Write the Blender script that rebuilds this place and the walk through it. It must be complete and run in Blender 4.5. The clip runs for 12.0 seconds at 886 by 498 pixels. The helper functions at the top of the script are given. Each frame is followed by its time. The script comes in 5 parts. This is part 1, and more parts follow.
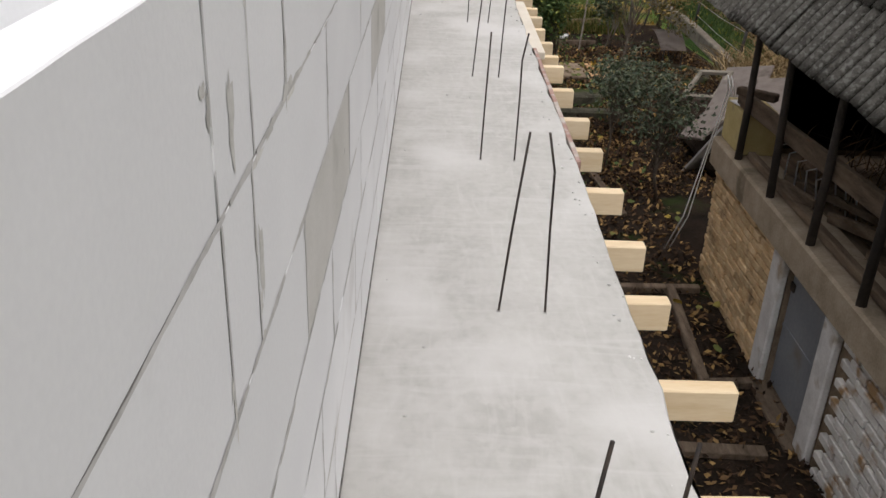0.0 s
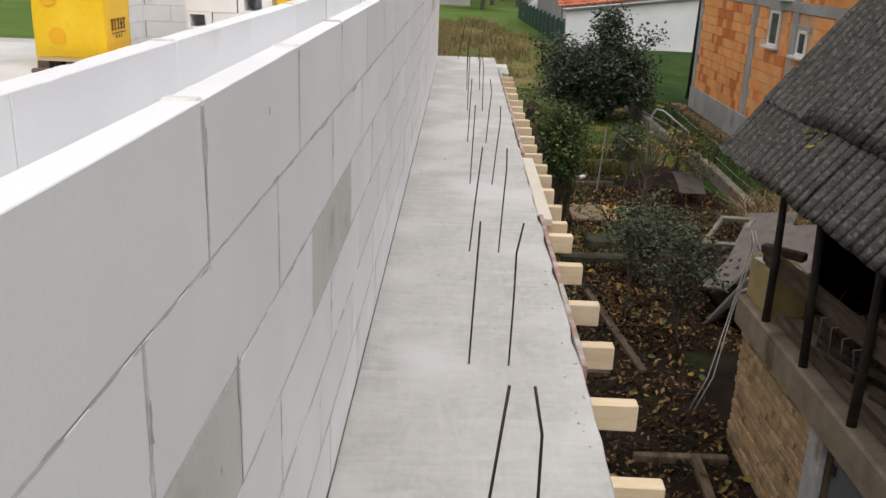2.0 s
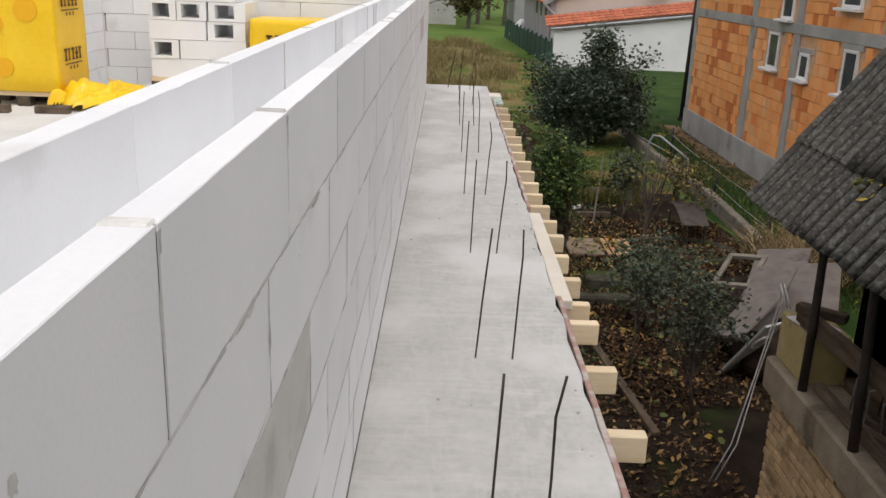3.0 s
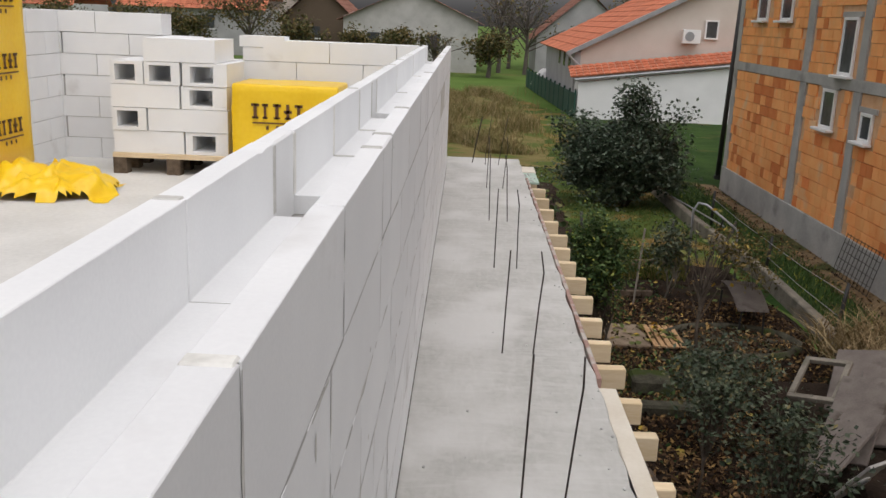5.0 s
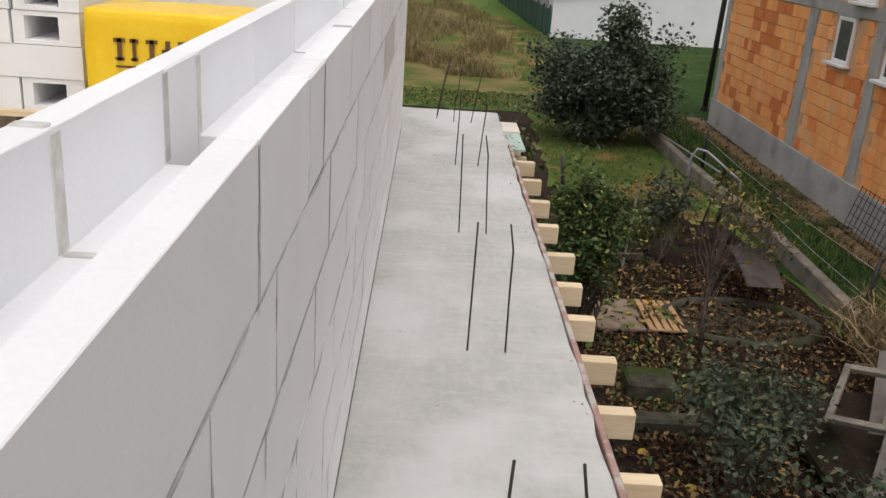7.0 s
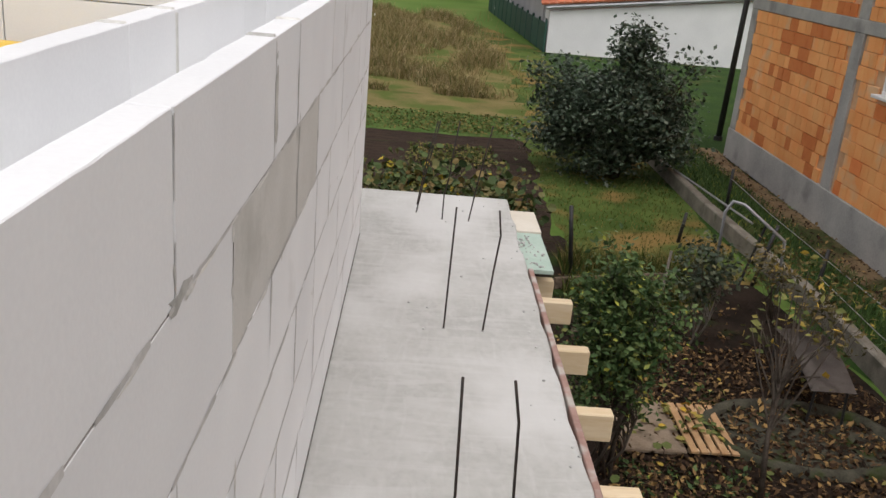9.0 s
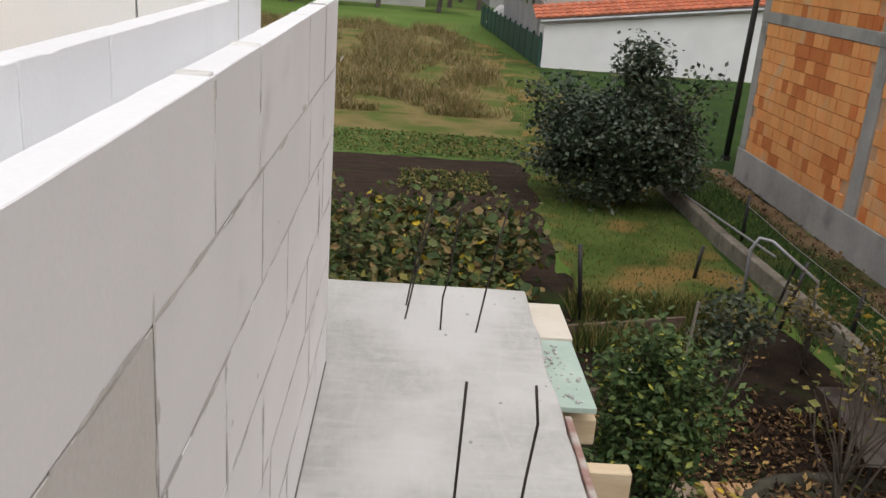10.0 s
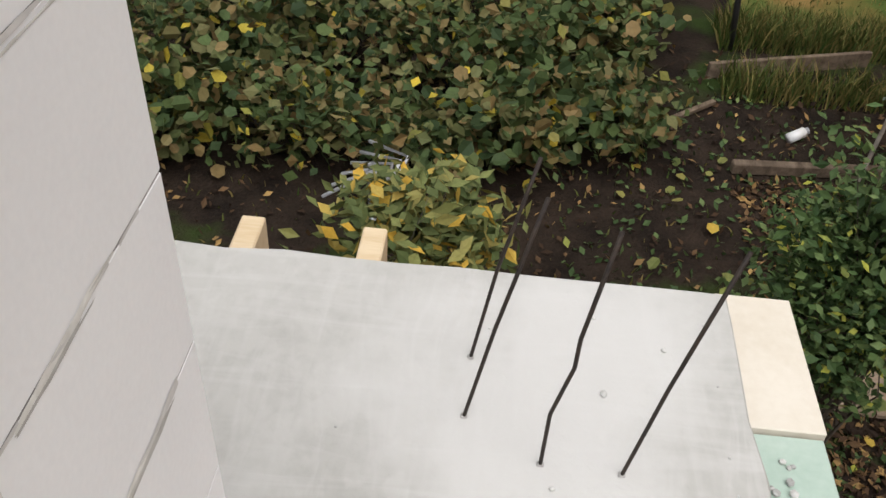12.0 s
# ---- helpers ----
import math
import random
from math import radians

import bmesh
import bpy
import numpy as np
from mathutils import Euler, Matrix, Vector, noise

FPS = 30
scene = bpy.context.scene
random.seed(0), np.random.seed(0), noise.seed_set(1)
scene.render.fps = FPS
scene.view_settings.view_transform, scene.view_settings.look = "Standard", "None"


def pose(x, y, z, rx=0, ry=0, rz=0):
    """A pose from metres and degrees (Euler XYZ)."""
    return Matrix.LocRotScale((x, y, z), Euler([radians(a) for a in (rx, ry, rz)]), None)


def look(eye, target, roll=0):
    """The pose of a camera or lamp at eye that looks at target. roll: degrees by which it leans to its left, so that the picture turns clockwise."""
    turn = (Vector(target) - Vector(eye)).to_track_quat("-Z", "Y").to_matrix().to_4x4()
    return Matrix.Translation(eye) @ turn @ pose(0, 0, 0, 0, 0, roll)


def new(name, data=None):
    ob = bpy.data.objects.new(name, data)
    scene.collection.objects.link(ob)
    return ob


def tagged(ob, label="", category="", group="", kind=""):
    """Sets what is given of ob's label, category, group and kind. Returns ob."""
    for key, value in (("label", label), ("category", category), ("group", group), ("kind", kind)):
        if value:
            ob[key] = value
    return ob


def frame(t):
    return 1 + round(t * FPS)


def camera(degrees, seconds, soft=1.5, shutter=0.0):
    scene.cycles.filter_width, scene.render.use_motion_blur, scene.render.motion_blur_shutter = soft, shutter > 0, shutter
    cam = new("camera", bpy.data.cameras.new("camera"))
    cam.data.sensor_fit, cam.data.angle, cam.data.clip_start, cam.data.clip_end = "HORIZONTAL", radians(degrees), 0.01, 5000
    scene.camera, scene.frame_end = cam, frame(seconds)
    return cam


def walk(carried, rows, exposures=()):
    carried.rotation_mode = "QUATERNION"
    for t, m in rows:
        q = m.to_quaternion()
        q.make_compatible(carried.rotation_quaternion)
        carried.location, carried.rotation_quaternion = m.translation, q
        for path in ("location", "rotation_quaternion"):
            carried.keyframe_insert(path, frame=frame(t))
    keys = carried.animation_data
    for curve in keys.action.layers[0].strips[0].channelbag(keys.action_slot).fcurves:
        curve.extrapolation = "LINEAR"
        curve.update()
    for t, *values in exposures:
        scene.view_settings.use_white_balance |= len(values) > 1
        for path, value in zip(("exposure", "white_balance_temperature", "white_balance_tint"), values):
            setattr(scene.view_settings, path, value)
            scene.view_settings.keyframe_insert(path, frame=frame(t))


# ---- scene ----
cam = camera(52.8, 12.0)
PATH = [
    (0, (0.164, -1.036, 1.279), (0.201, 0.754, 0.387), 2.3),
    (0.5, (0.173, -1.021, 1.334), (0.209, 0.859, 0.653), 3.1),
    (1, (0.166, -0.982, 1.368), (0.23, 0.933, 0.794), 2.6),
    (1.5, (0.207, -0.788, 1.347), (0.265, 1.117, 0.741), 1.2),
    (2, (0.296, -0.453, 1.347), (0.275, 1.444, 0.715), 2.3),
    (2.5, (0.256, 0.023, 1.336), (0.272, 1.923, 0.712), 1.4),
    (3, (0.228, 0.511, 1.376), (0.236, 2.42, 0.781), 2.2),
    (3.2, (0.217, 0.688, 1.416), (0.177, 2.613, 0.874), 2.9),
    (4.8, (0.17, 2.177, 1.446), (0.066, 4.114, 0.961), 3.3),
    (5, (0.162, 2.405, 1.433), (0.126, 4.341, 0.932), 2.3),
    (5.5, (0.18, 2.979, 1.42), (0.189, 4.903, 0.873), 1.7),
    (6, (0.163, 3.513, 1.415), (0.183, 5.419, 0.808), 3.0),
    (6.5, (0.171, 4.116, 1.399), (0.21, 6.014, 0.769), 2.9),
    (6.7, (0.179, 4.351, 1.408), (0.214, 6.238, 0.747), 3.7),
    (8.3, (0.188, 6.347, 1.379), (0.303, 8.212, 0.665), 3.4),
    (8.5, (0.203, 6.624, 1.351), (0.306, 8.476, 0.603), 3.2),
    (9, (0.221, 7.196, 1.342), (0.304, 9.081, 0.679), 5.2),
    (9.5, (0.223, 7.805, 1.347), (0.321, 9.705, 0.73), 1.8),
    (10, (0.227, 8.435, 1.331), (0.321, 10.328, 0.695), 4.5),
    (10.5, (0.204, 8.97, 1.321), (0.312, 10.84, 0.621), 2.8),
    (11, (0.231, 9.559, 1.299), (0.293, 11.383, 0.482), 4.6),
    (11.5, (0.227, 10.112, 1.236), (0.309, 11.798, 0.163), 3.8),
    (12, (0.258, 10.578, 1.21), (0.177, 12.085, -0.103), 3.5),
]
EXPOSURE = [(0.0, 0.18, 6550, 14), (0.5, 0.0, 6550, 14), (2.0, 0.04, 6550, 14), (3.2, -0.02, 6550, 14), (5.0, -0.18, 6550, 14), (5.5, -0.04, 6550, 14), (6.5, -0.02, 6550, 14), (10.5, 0.0, 6550, 14), (11.0, 0.06, 6550, 14), (11.5, 0.32, 6500, 12), (12.0, 0.28, 6500, 12)]
walk(cam, [(t, look(e, g, r)) for t, e, g, r in PATH], EXPOSURE)

# ---- light: an overcast day ----
world = bpy.data.worlds.new("world")
scene.world = world
world.use_nodes = True
wn, wl = world.node_tree.nodes, world.node_tree.links
sky = wn.new("ShaderNodeTexSky")
sky.sky_type, sky.sun_disc = "NISHITA", False
sky.sun_elevation, sky.sun_rotation = radians(70), radians(190)
sky.dust_density, sky.air_density = 4.0, 1.0
grey = wn.new("ShaderNodeHueSaturation")
grey.inputs["Saturation"].default_value = 0.0
wl.new(sky.outputs[0], grey.inputs["Color"])
wl.new(grey.outputs[0], wn["Background"].inputs[0])
wn["Background"].inputs[1].default_value = 0.15
sun = new("sun", bpy.data.lights.new("sun", "SUN"))
sun.data.energy, sun.data.angle, sun.data.color = 1.1, radians(45), (1, 0.97, 0.94)
sun.matrix_world = look((4.8, -4, 7.2), (0, 0, 0))


# ---- materials ----
def mat(name, c1, c2, scale=4.0, fine=60.0, rough=0.85, bump=0.15, rand=0.0, island=0.0, stain=None, stain_scale=1.5,
        stain_cut=0.6, metal=0.0, stretch=(1, 1, 1), dist=0.01, third=None, groove_pitch=None, trowel=None):
    m = bpy.data.materials.new(name)
    m.use_nodes = True
    n, l = m.node_tree.nodes, m.node_tree.links
    b = n["Principled BSDF"]
    geo = n.new("ShaderNodeNewGeometry")
    mp = n.new("ShaderNodeMapping")
    mp.inputs["Scale"].default_value = stretch
    l.new(geo.outputs["Position"], mp.inputs[0])

    def noise_tex(s, detail=5.0):
        t = n.new("ShaderNodeTexNoise")
        t.inputs["Scale"].default_value, t.inputs["Detail"].default_value = s, detail
        l.new(mp.outputs[0], t.inputs["Vector"])
        return t

    def ramp(src, lo, hi):
        r = n.new("ShaderNodeMapRange")
        r.inputs["From Min"].default_value, r.inputs["From Max"].default_value = lo, hi
        l.new(src, r.inputs["Value"])
        return r.outputs[0]

    def mix(f, a, c):
        x = n.new("ShaderNodeMix")
        x.data_type = "RGBA"
        l.new(f, x.inputs["Factor"])
        for s, v in ((6, a), (7, c)):
            if isinstance(v, tuple):
                x.inputs[s].default_value = (*v, 1)
            else:
                l.new(v, x.inputs[s])
        return x.outputs[2]

    big, small = noise_tex(scale), noise_tex(fine)
    add = n.new("ShaderNodeMath")
    add.operation = "MULTIPLY_ADD"
    l.new(small.outputs[0], add.inputs[0])
    add.inputs[1].default_value = 0.5
    l.new(big.outputs[0], add.inputs[2])
    col = mix(ramp(add.outputs[0], 0.52, 0.98), c1, c2)
    if third:
        col = mix(ramp(noise_tex(fine * 0.45, 3.0).outputs[0], 0.52, 0.62), col, third)
    if stain:
        col = mix(ramp(noise_tex(stain_scale, 6.0).outputs[0], stain_cut, stain_cut + 0.12), col, stain)
    for way, share in (((1.0, 6.5, 1.0), 0.28), ((9.0, 1.6, 1.0), 0.2)) if trowel else ():
        # streaks left by the float, crosswise and lengthwise
        m2 = n.new("ShaderNodeMapping")
        m2.inputs["Scale"].default_value = way
        l.new(geo.outputs["Position"], m2.inputs[0])
        t2 = n.new("ShaderNodeTexNoise")
        t2.inputs["Scale"].default_value, t2.inputs["Detail"].default_value = 2.2, 7.0
        t2.inputs["Distortion"].default_value = 1.6
        l.new(m2.outputs[0], t2.inputs["Vector"])
        half = n.new("ShaderNodeMath")
        half.operation = "MULTIPLY"
        l.new(ramp(t2.outputs[0], 0.50, 0.68), half.inputs[0])
        half.inputs[1].default_value = share
        col = mix(half.outputs[0], col, trowel)
    if groove_pitch:
        # near-black brown along the troughs of a corrugated sheet, with a ragged edge
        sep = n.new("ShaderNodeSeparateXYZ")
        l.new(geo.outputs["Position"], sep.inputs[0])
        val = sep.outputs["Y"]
        for op, k in (("MULTIPLY", math.pi / groove_pitch), ("SINE", None), ("ABSOLUTE", None)):
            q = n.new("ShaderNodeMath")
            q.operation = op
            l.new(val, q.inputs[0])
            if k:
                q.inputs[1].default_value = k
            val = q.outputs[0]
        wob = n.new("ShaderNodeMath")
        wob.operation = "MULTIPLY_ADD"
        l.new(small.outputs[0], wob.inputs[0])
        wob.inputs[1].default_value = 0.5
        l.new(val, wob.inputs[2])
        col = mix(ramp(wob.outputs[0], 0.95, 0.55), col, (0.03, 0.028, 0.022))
    if rand or island:
        h = n.new("ShaderNodeHueSaturation")
        if island:
            src = geo.outputs["Random Per Island"]
        else:
            src = n.new("ShaderNodeObjectInfo").outputs["Random"]
        k = rand or island
        r = n.new("ShaderNodeMapRange")
        r.inputs["To Min"].default_value, r.inputs["To Max"].default_value = 1 - k, 1 + k
        l.new(src, r.inputs["Value"])
        l.new(r.outputs[0], h.inputs["Value"])
        l.new(col, h.inputs["Color"])
        col = h.outputs[0]
    l.new(col, b.inputs["Base Color"])
    b.inputs["Roughness"].default_value, b.inputs["Metallic"].default_value = rough, metal
    b.inputs["Specular IOR Level"].default_value = 0.12 if rough >= 0.9 else 0.5
    if bump:
        bp = n.new("ShaderNodeBump")
        bp.inputs["Strength"].default_value, bp.inputs["Distance"].default_value = bump, dist
        l.new(add.outputs[0], bp.inputs["Height"])
        l.new(bp.outputs[0], b.inputs["Normal"])
    return m


def leaf_mat(name, cols, rough=0.55):
    """Leaves whose colour goes by the single leaf, through the given colours."""
    m = bpy.data.materials.new(name)
    m.use_nodes = True
    n, l = m.node_tree.nodes, m.node_tree.links
    b = n["Principled BSDF"]
    geo = n.new("ShaderNodeNewGeometry")
    r = n.new("ShaderNodeValToRGB")
    els = r.color_ramp.elements
    while len(els) < len(cols):
        els.new(0.5)
    for i, (p, c) in enumerate(cols):
        els[i].position, els[i].color = p, (*c, 1)
    l.new(geo.outputs["Random Per Island"], r.inputs[0])
    t = n.new("ShaderNodeTexNoise")
    t.inputs["Scale"].default_value = 40
    l.new(geo.outputs["Position"], t.inputs["Vector"])
    h = n.new("ShaderNodeHueSaturation")
    k = n.new("ShaderNodeMapRange")
    k.inputs["To Min"].default_value, k.inputs["To Max"].default_value = 0.7, 1.3
    l.new(t.outputs[0], k.inputs["Value"])
    l.new(k.outputs[0], h.inputs["Value"])
    l.new(r.outputs[0], h.inputs["Color"])
    l.new(h.outputs[0], b.inputs["Base Color"])
    b.inputs["Roughness"].default_value = rough
    b.inputs["Specular IOR Level"].default_value = 0.3 if rough < 0.5 else 0.15
    return m


AERATED = mat("aerated_concrete", (0.755, 0.765, 0.775), (0.815, 0.825, 0.83), 3, 140, 0.95, 0.14, rand=0.03, dist=0.004,
              stain=(0.63, 0.625, 0.615), stain_scale=2.2, stain_cut=0.64)
GREY_BLOCK = mat("damp_aerated_concrete", (0.54, 0.535, 0.50), (0.64, 0.63, 0.60), 5, 120, 0.95, 0.15, dist=0.004, stain=(0.44, 0.435, 0.40), stain_scale=4, stain_cut=0.6)
MORTAR = mat("grey_thin_bed_mortar", (0.30, 0.295, 0.28), (0.44, 0.43, 0.41), 14, 120, 0.95, 0.3, dist=0.004)
WIPED = mat("wiped_pale_mortar", (0.42, 0.415, 0.40), (0.68, 0.675, 0.66), 7, 60, 0.95, 0.3, dist=0.004)
SMEAR = mat("grey_mortar_smear", (0.48, 0.475, 0.445), (0.66, 0.655, 0.625), 22, 110, 0.95, 0.4, dist=0.004, island=0.28)
CONCRETE = mat("raw_concrete", (0.40, 0.395, 0.37), (0.51, 0.505, 0.48), 2.4, 30, 0.9, 0.8, stretch=(1.2, 1.0, 1), dist=0.009,
               stain=(0.56, 0.555, 0.535), stain_scale=1.2, stain_cut=0.5, third=(0.47, 0.465, 0.44), trowel=(0.60, 0.595, 0.58))
DUSTY = mat("dusty_pale_concrete", (0.56, 0.555, 0.53), (0.68, 0.675, 0.65), 1.6, 30, 0.95, 0.4, dist=0.006, stain=(0.48, 0.475, 0.45), stain_scale=1.1, stain_cut=0.6)
EARTHY = mat("earthy_concrete", (0.27, 0.22, 0.16), (0.42, 0.35, 0.27), 5, 50, 0.95, 0.7, dist=0.012, stain=(0.17, 0.14, 0.10), stain_scale=3)
OLD_CONCRETE = mat("old_concrete", (0.15, 0.135, 0.11), (0.29, 0.265, 0.22), 4, 50, 0.95, 0.6, dist=0.01,
                   stain=(0.12, 0.12, 0.09), stain_scale=2.5, stain_cut=0.6)
DARK_BED = mat("dark_bed_joint", (0.06, 0.058, 0.055), (0.22, 0.215, 0.2), 20, 90, 0.95, 0.2)
STEEL = mat("rusty_rebar", (0.018, 0.015, 0.014), (0.05, 0.035, 0.025), 30, 200, 0.6, 0.3, metal=0.4)
TIMBER = mat("new_spruce", (0.63, 0.48, 0.29), (0.74, 0.61, 0.42), 6, 40, 0.7, 0.15, rand=0.10, stretch=(0.6, 4, 4), dist=0.004)
PLY = mat("yellow_shuttering_board", (0.62, 0.56, 0.46), (0.70, 0.65, 0.56), 5, 60, 0.6, 0.1)
RED_PLY = mat("red_film_plywood", (0.28, 0.16, 0.13), (0.40, 0.26, 0.22), 6, 50, 0.7, 0.25, stain=(0.46, 0.42, 0.38), stain_scale=9,
              stain_cut=0.46)
GREEN_BOARD = mat("green_plasterboard", (0.36, 0.47, 0.40), (0.45, 0.55, 0.48), 7, 60, 0.85, 0.1)
RUBBLE = mat("concrete_crumbs", (0.38, 0.38, 0.36), (0.60, 0.60, 0.58), 20, 90, 0.95, 0.4, island=0.25)
OLD_WOOD = mat("weathered_wood", (0.075, 0.055, 0.04), (0.19, 0.145, 0.105), 5, 50, 0.9, 0.5, stretch=(3, 0.5, 3), rand=0.2)
DARK_WOOD = mat("dark_post_wood", (0.018, 0.014, 0.012), (0.05, 0.038, 0.03), 6, 50, 0.8, 0.4, rand=0.2)
GREY_BOARD = mat("grey_board", (0.12, 0.10, 0.088), (0.19, 0.165, 0.145), 5, 60, 0.8, 0.2, stain=(0.07, 0.055, 0.04), stain_scale=3)
YBRICK = mat("yellow_brick", (0.50, 0.33, 0.17), (0.68, 0.52, 0.32), 9, 60, 0.95, 0.5, rand=0.22,
             stain=(0.22, 0.15, 0.09), stain_scale=4, stain_cut=0.6)
WBRICK = mat("limewashed_brick", (0.55, 0.53, 0.50), (0.72, 0.71, 0.69), 9, 60, 0.95, 0.5, rand=0.1,
             stain=(0.34, 0.22, 0.12), stain_scale=5, stain_cut=0.56)
LIME = mat("limewash_plaster", (0.52, 0.51, 0.50), (0.72, 0.71, 0.70), 6, 50, 0.95, 0.5, stain=(0.36, 0.30, 0.24), stain_scale=4)
YPLASTER = mat("yellow_plaster", (0.42, 0.34, 0.15), (0.52, 0.43, 0.22), 6, 50, 0.9, 0.2, stain=(0.25, 0.2, 0.12), stain_scale=3)
OLD_MORTAR = mat("old_mortar", (0.16, 0.12, 0.085), (0.27, 0.21, 0.15), 12, 60, 0.95, 0.5)
ETERNIT = mat("lichened_fibre_cement", (0.10, 0.095, 0.085), (0.21, 0.20, 0.18), 9, 70, 0.95, 0.7, dist=0.01, third=(0.26, 0.26, 0.235), groove_pitch=0.13)
SHEET_METAL = mat("blue_grey_sheet_metal", (0.20, 0.22, 0.25), (0.28, 0.30, 0.33), 2, 30, 0.5, 0.05, metal=0.2,
                  stain=(0.22, 0.2, 0.17), stain_scale=2)
OBRICK = mat("orange_hollow_brick", (0.90, 0.35, 0.12), (0.94, 0.47, 0.19), 2.2, 60, 0.9, 0.2, rand=0.07, stain=(0.80, 0.50, 0.28), stain_scale=1.4, stain_cut=0.58)
RBRICK = mat("dark_red_hollow_brick", (0.74, 0.22, 0.075), (0.82, 0.29, 0.10), 4, 60, 0.9, 0.2, rand=0.15)
OBRICK_FAR = mat("orange_hollow_brick_joined", (0.90, 0.35, 0.12), (0.94, 0.47, 0.19), 2.2, 60, 0.9, 0.2, island=0.07, stain=(0.80, 0.50, 0.28), stain_scale=1.4, stain_cut=0.58)
PALE_JOINT = mat("brick_mortar", (0.62, 0.34, 0.19), (0.72, 0.46, 0.28), 6, 60, 0.95, 0.2)
GREY_CEM = mat("grey_cement", (0.33, 0.325, 0.315), (0.48, 0.47, 0.45), 1.6, 30, 0.95, 0.3, stain=(0.27, 0.265, 0.255), stain_scale=1.2)
WHITE_R = mat("white_render", (0.70, 0.71, 0.72), (0.80, 0.81, 0.82), 0.8, 20, 0.9, 0.1)
PINK_R = mat("cream_render", (0.56, 0.49, 0.44), (0.64, 0.57, 0.52), 0.8, 20, 0.9, 0.1)
GREY_R = mat("grey_render", (0.34, 0.34, 0.35), (0.45, 0.45, 0.46), 0.8, 20, 0.9, 0.1)
GREY_BLOCKWALL = mat("grey_blockwork", (0.40, 0.40, 0.38), (0.52, 0.52, 0.50), 1.2, 12, 0.95, 0.2)
TILE = mat("red_roof_tile", (0.42, 0.12, 0.06), (0.56, 0.19, 0.10), 1.5, 14, 0.8, 0.2, island=0.18)
OLD_TILE = mat("old_roof_tile", (0.20, 0.10, 0.075), (0.30, 0.15, 0.11), 1.5, 14, 0.9, 0.2)
PVC = mat("white_pvc", (0.78, 0.78, 0.78), (0.83, 0.83, 0.83), 5, 50, 0.4, 0)
GUTTER = mat("grey_zinc", (0.32, 0.33, 0.35), (0.42, 0.43, 0.45), 3, 40, 0.45, 0.05, metal=0.5)
GLASS = mat("dark_window_glass", (0.05, 0.055, 0.06), (0.10, 0.105, 0.11), 1.5, 10, 0.08, 0)
BLACK = mat("black_paint", (0.012, 0.012, 0.013), (0.03, 0.03, 0.03), 5, 50, 0.5, 0.1)
GREEN_FENCE = mat("dark_green_sheet", (0.008, 0.045, 0.032), (0.02, 0.075, 0.055), 2, 20, 0.6, 0.1, rand=0.2)
YFOIL = mat("yellow_foil", (0.82, 0.50, 0.0), (0.90, 0.60, 0.02), 3, 25, 0.35, 0.25, dist=0.02)
INK = mat("brown_print", (0.10, 0.045, 0.015), (0.14, 0.06, 0.02), 5, 50, 0.5, 0)
ORANGE_INK = mat("orange_print", (0.80, 0.40, 0.0), (0.84, 0.44, 0.0), 5, 50, 0.5, 0)
SOIL = mat("dark_garden_soil", (0.012, 0.009, 0.007), (0.04, 0.028, 0.020), 3, 40, 0.97, 0.9, dist=0.04, stain=(0.03, 0.05, 0.012),
           stain_scale=1.1, stain_cut=0.58)
BED = mat("tilled_soil", (0.028, 0.019, 0.014), (0.075, 0.05, 0.036), 4, 26, 0.97, 1.0, stretch=(0.6, 3.5, 1), dist=0.07, stain=(0.045, 0.05, 0.02), stain_scale=1.2, stain_cut=0.6)
# dense grass by the house; the shade on it is put into these darker greens
SHADED_GRASS = mat("dense_grass_shade_in_colour", (0.016, 0.042, 0.009), (0.045, 0.085, 0.018), 1.2, 40, 0.95, 0.8, dist=0.03, stain=(0.10, 0.09, 0.03), stain_scale=0.8,
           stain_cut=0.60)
MOSSY = mat("mossy_dark_concrete", (0.035, 0.033, 0.024), (0.10, 0.095, 0.07), 6, 50, 0.95, 0.7, dist=0.015, stain=(0.04, 0.055, 0.015), stain_scale=3, stain_cut=0.52)
LAWN = mat("lawn", (0.040, 0.072, 0.013), (0.095, 0.135, 0.032), 1.2, 40, 0.95, 0.8, dist=0.03, stain=(0.22, 0.145, 0.05), stain_scale=0.7,
           stain_cut=0.50)
FIELD = mat("far_meadow", (0.07, 0.13, 0.022), (0.12, 0.185, 0.045), 0.25, 10, 0.95, 0.0, dist=0.05, stain=(0.16, 0.15, 0.05), stain_scale=0.12)
DRY = mat("mown_dry_grass", (0.13, 0.12, 0.04), (0.23, 0.175, 0.075), 1.4, 30, 0.95, 0.8, dist=0.03, stain=(0.085, 0.115, 0.025), stain_scale=0.7, stain_cut=0.48)
GREENCROP = mat("low_green_crop", (0.045, 0.095, 0.018), (0.12, 0.18, 0.05), 3, 25, 0.95, 0.8, dist=0.05, stain=(0.10, 0.085, 0.045), stain_scale=2)
DIRT = mat("brown_dirt", (0.15, 0.10, 0.055), (0.25, 0.175, 0.10), 2, 30, 0.95, 0.8, dist=0.04, stain=(0.06, 0.07, 0.025), stain_scale=0.9, stain_cut=0.5)
BARK = mat("bark", (0.05, 0.04, 0.032), (0.12, 0.10, 0.08), 10, 60, 0.95, 0.6)
PALE_BARK = mat("pale_bark", (0.16, 0.14, 0.12), (0.30, 0.27, 0.23), 10, 60, 0.95, 0.5)
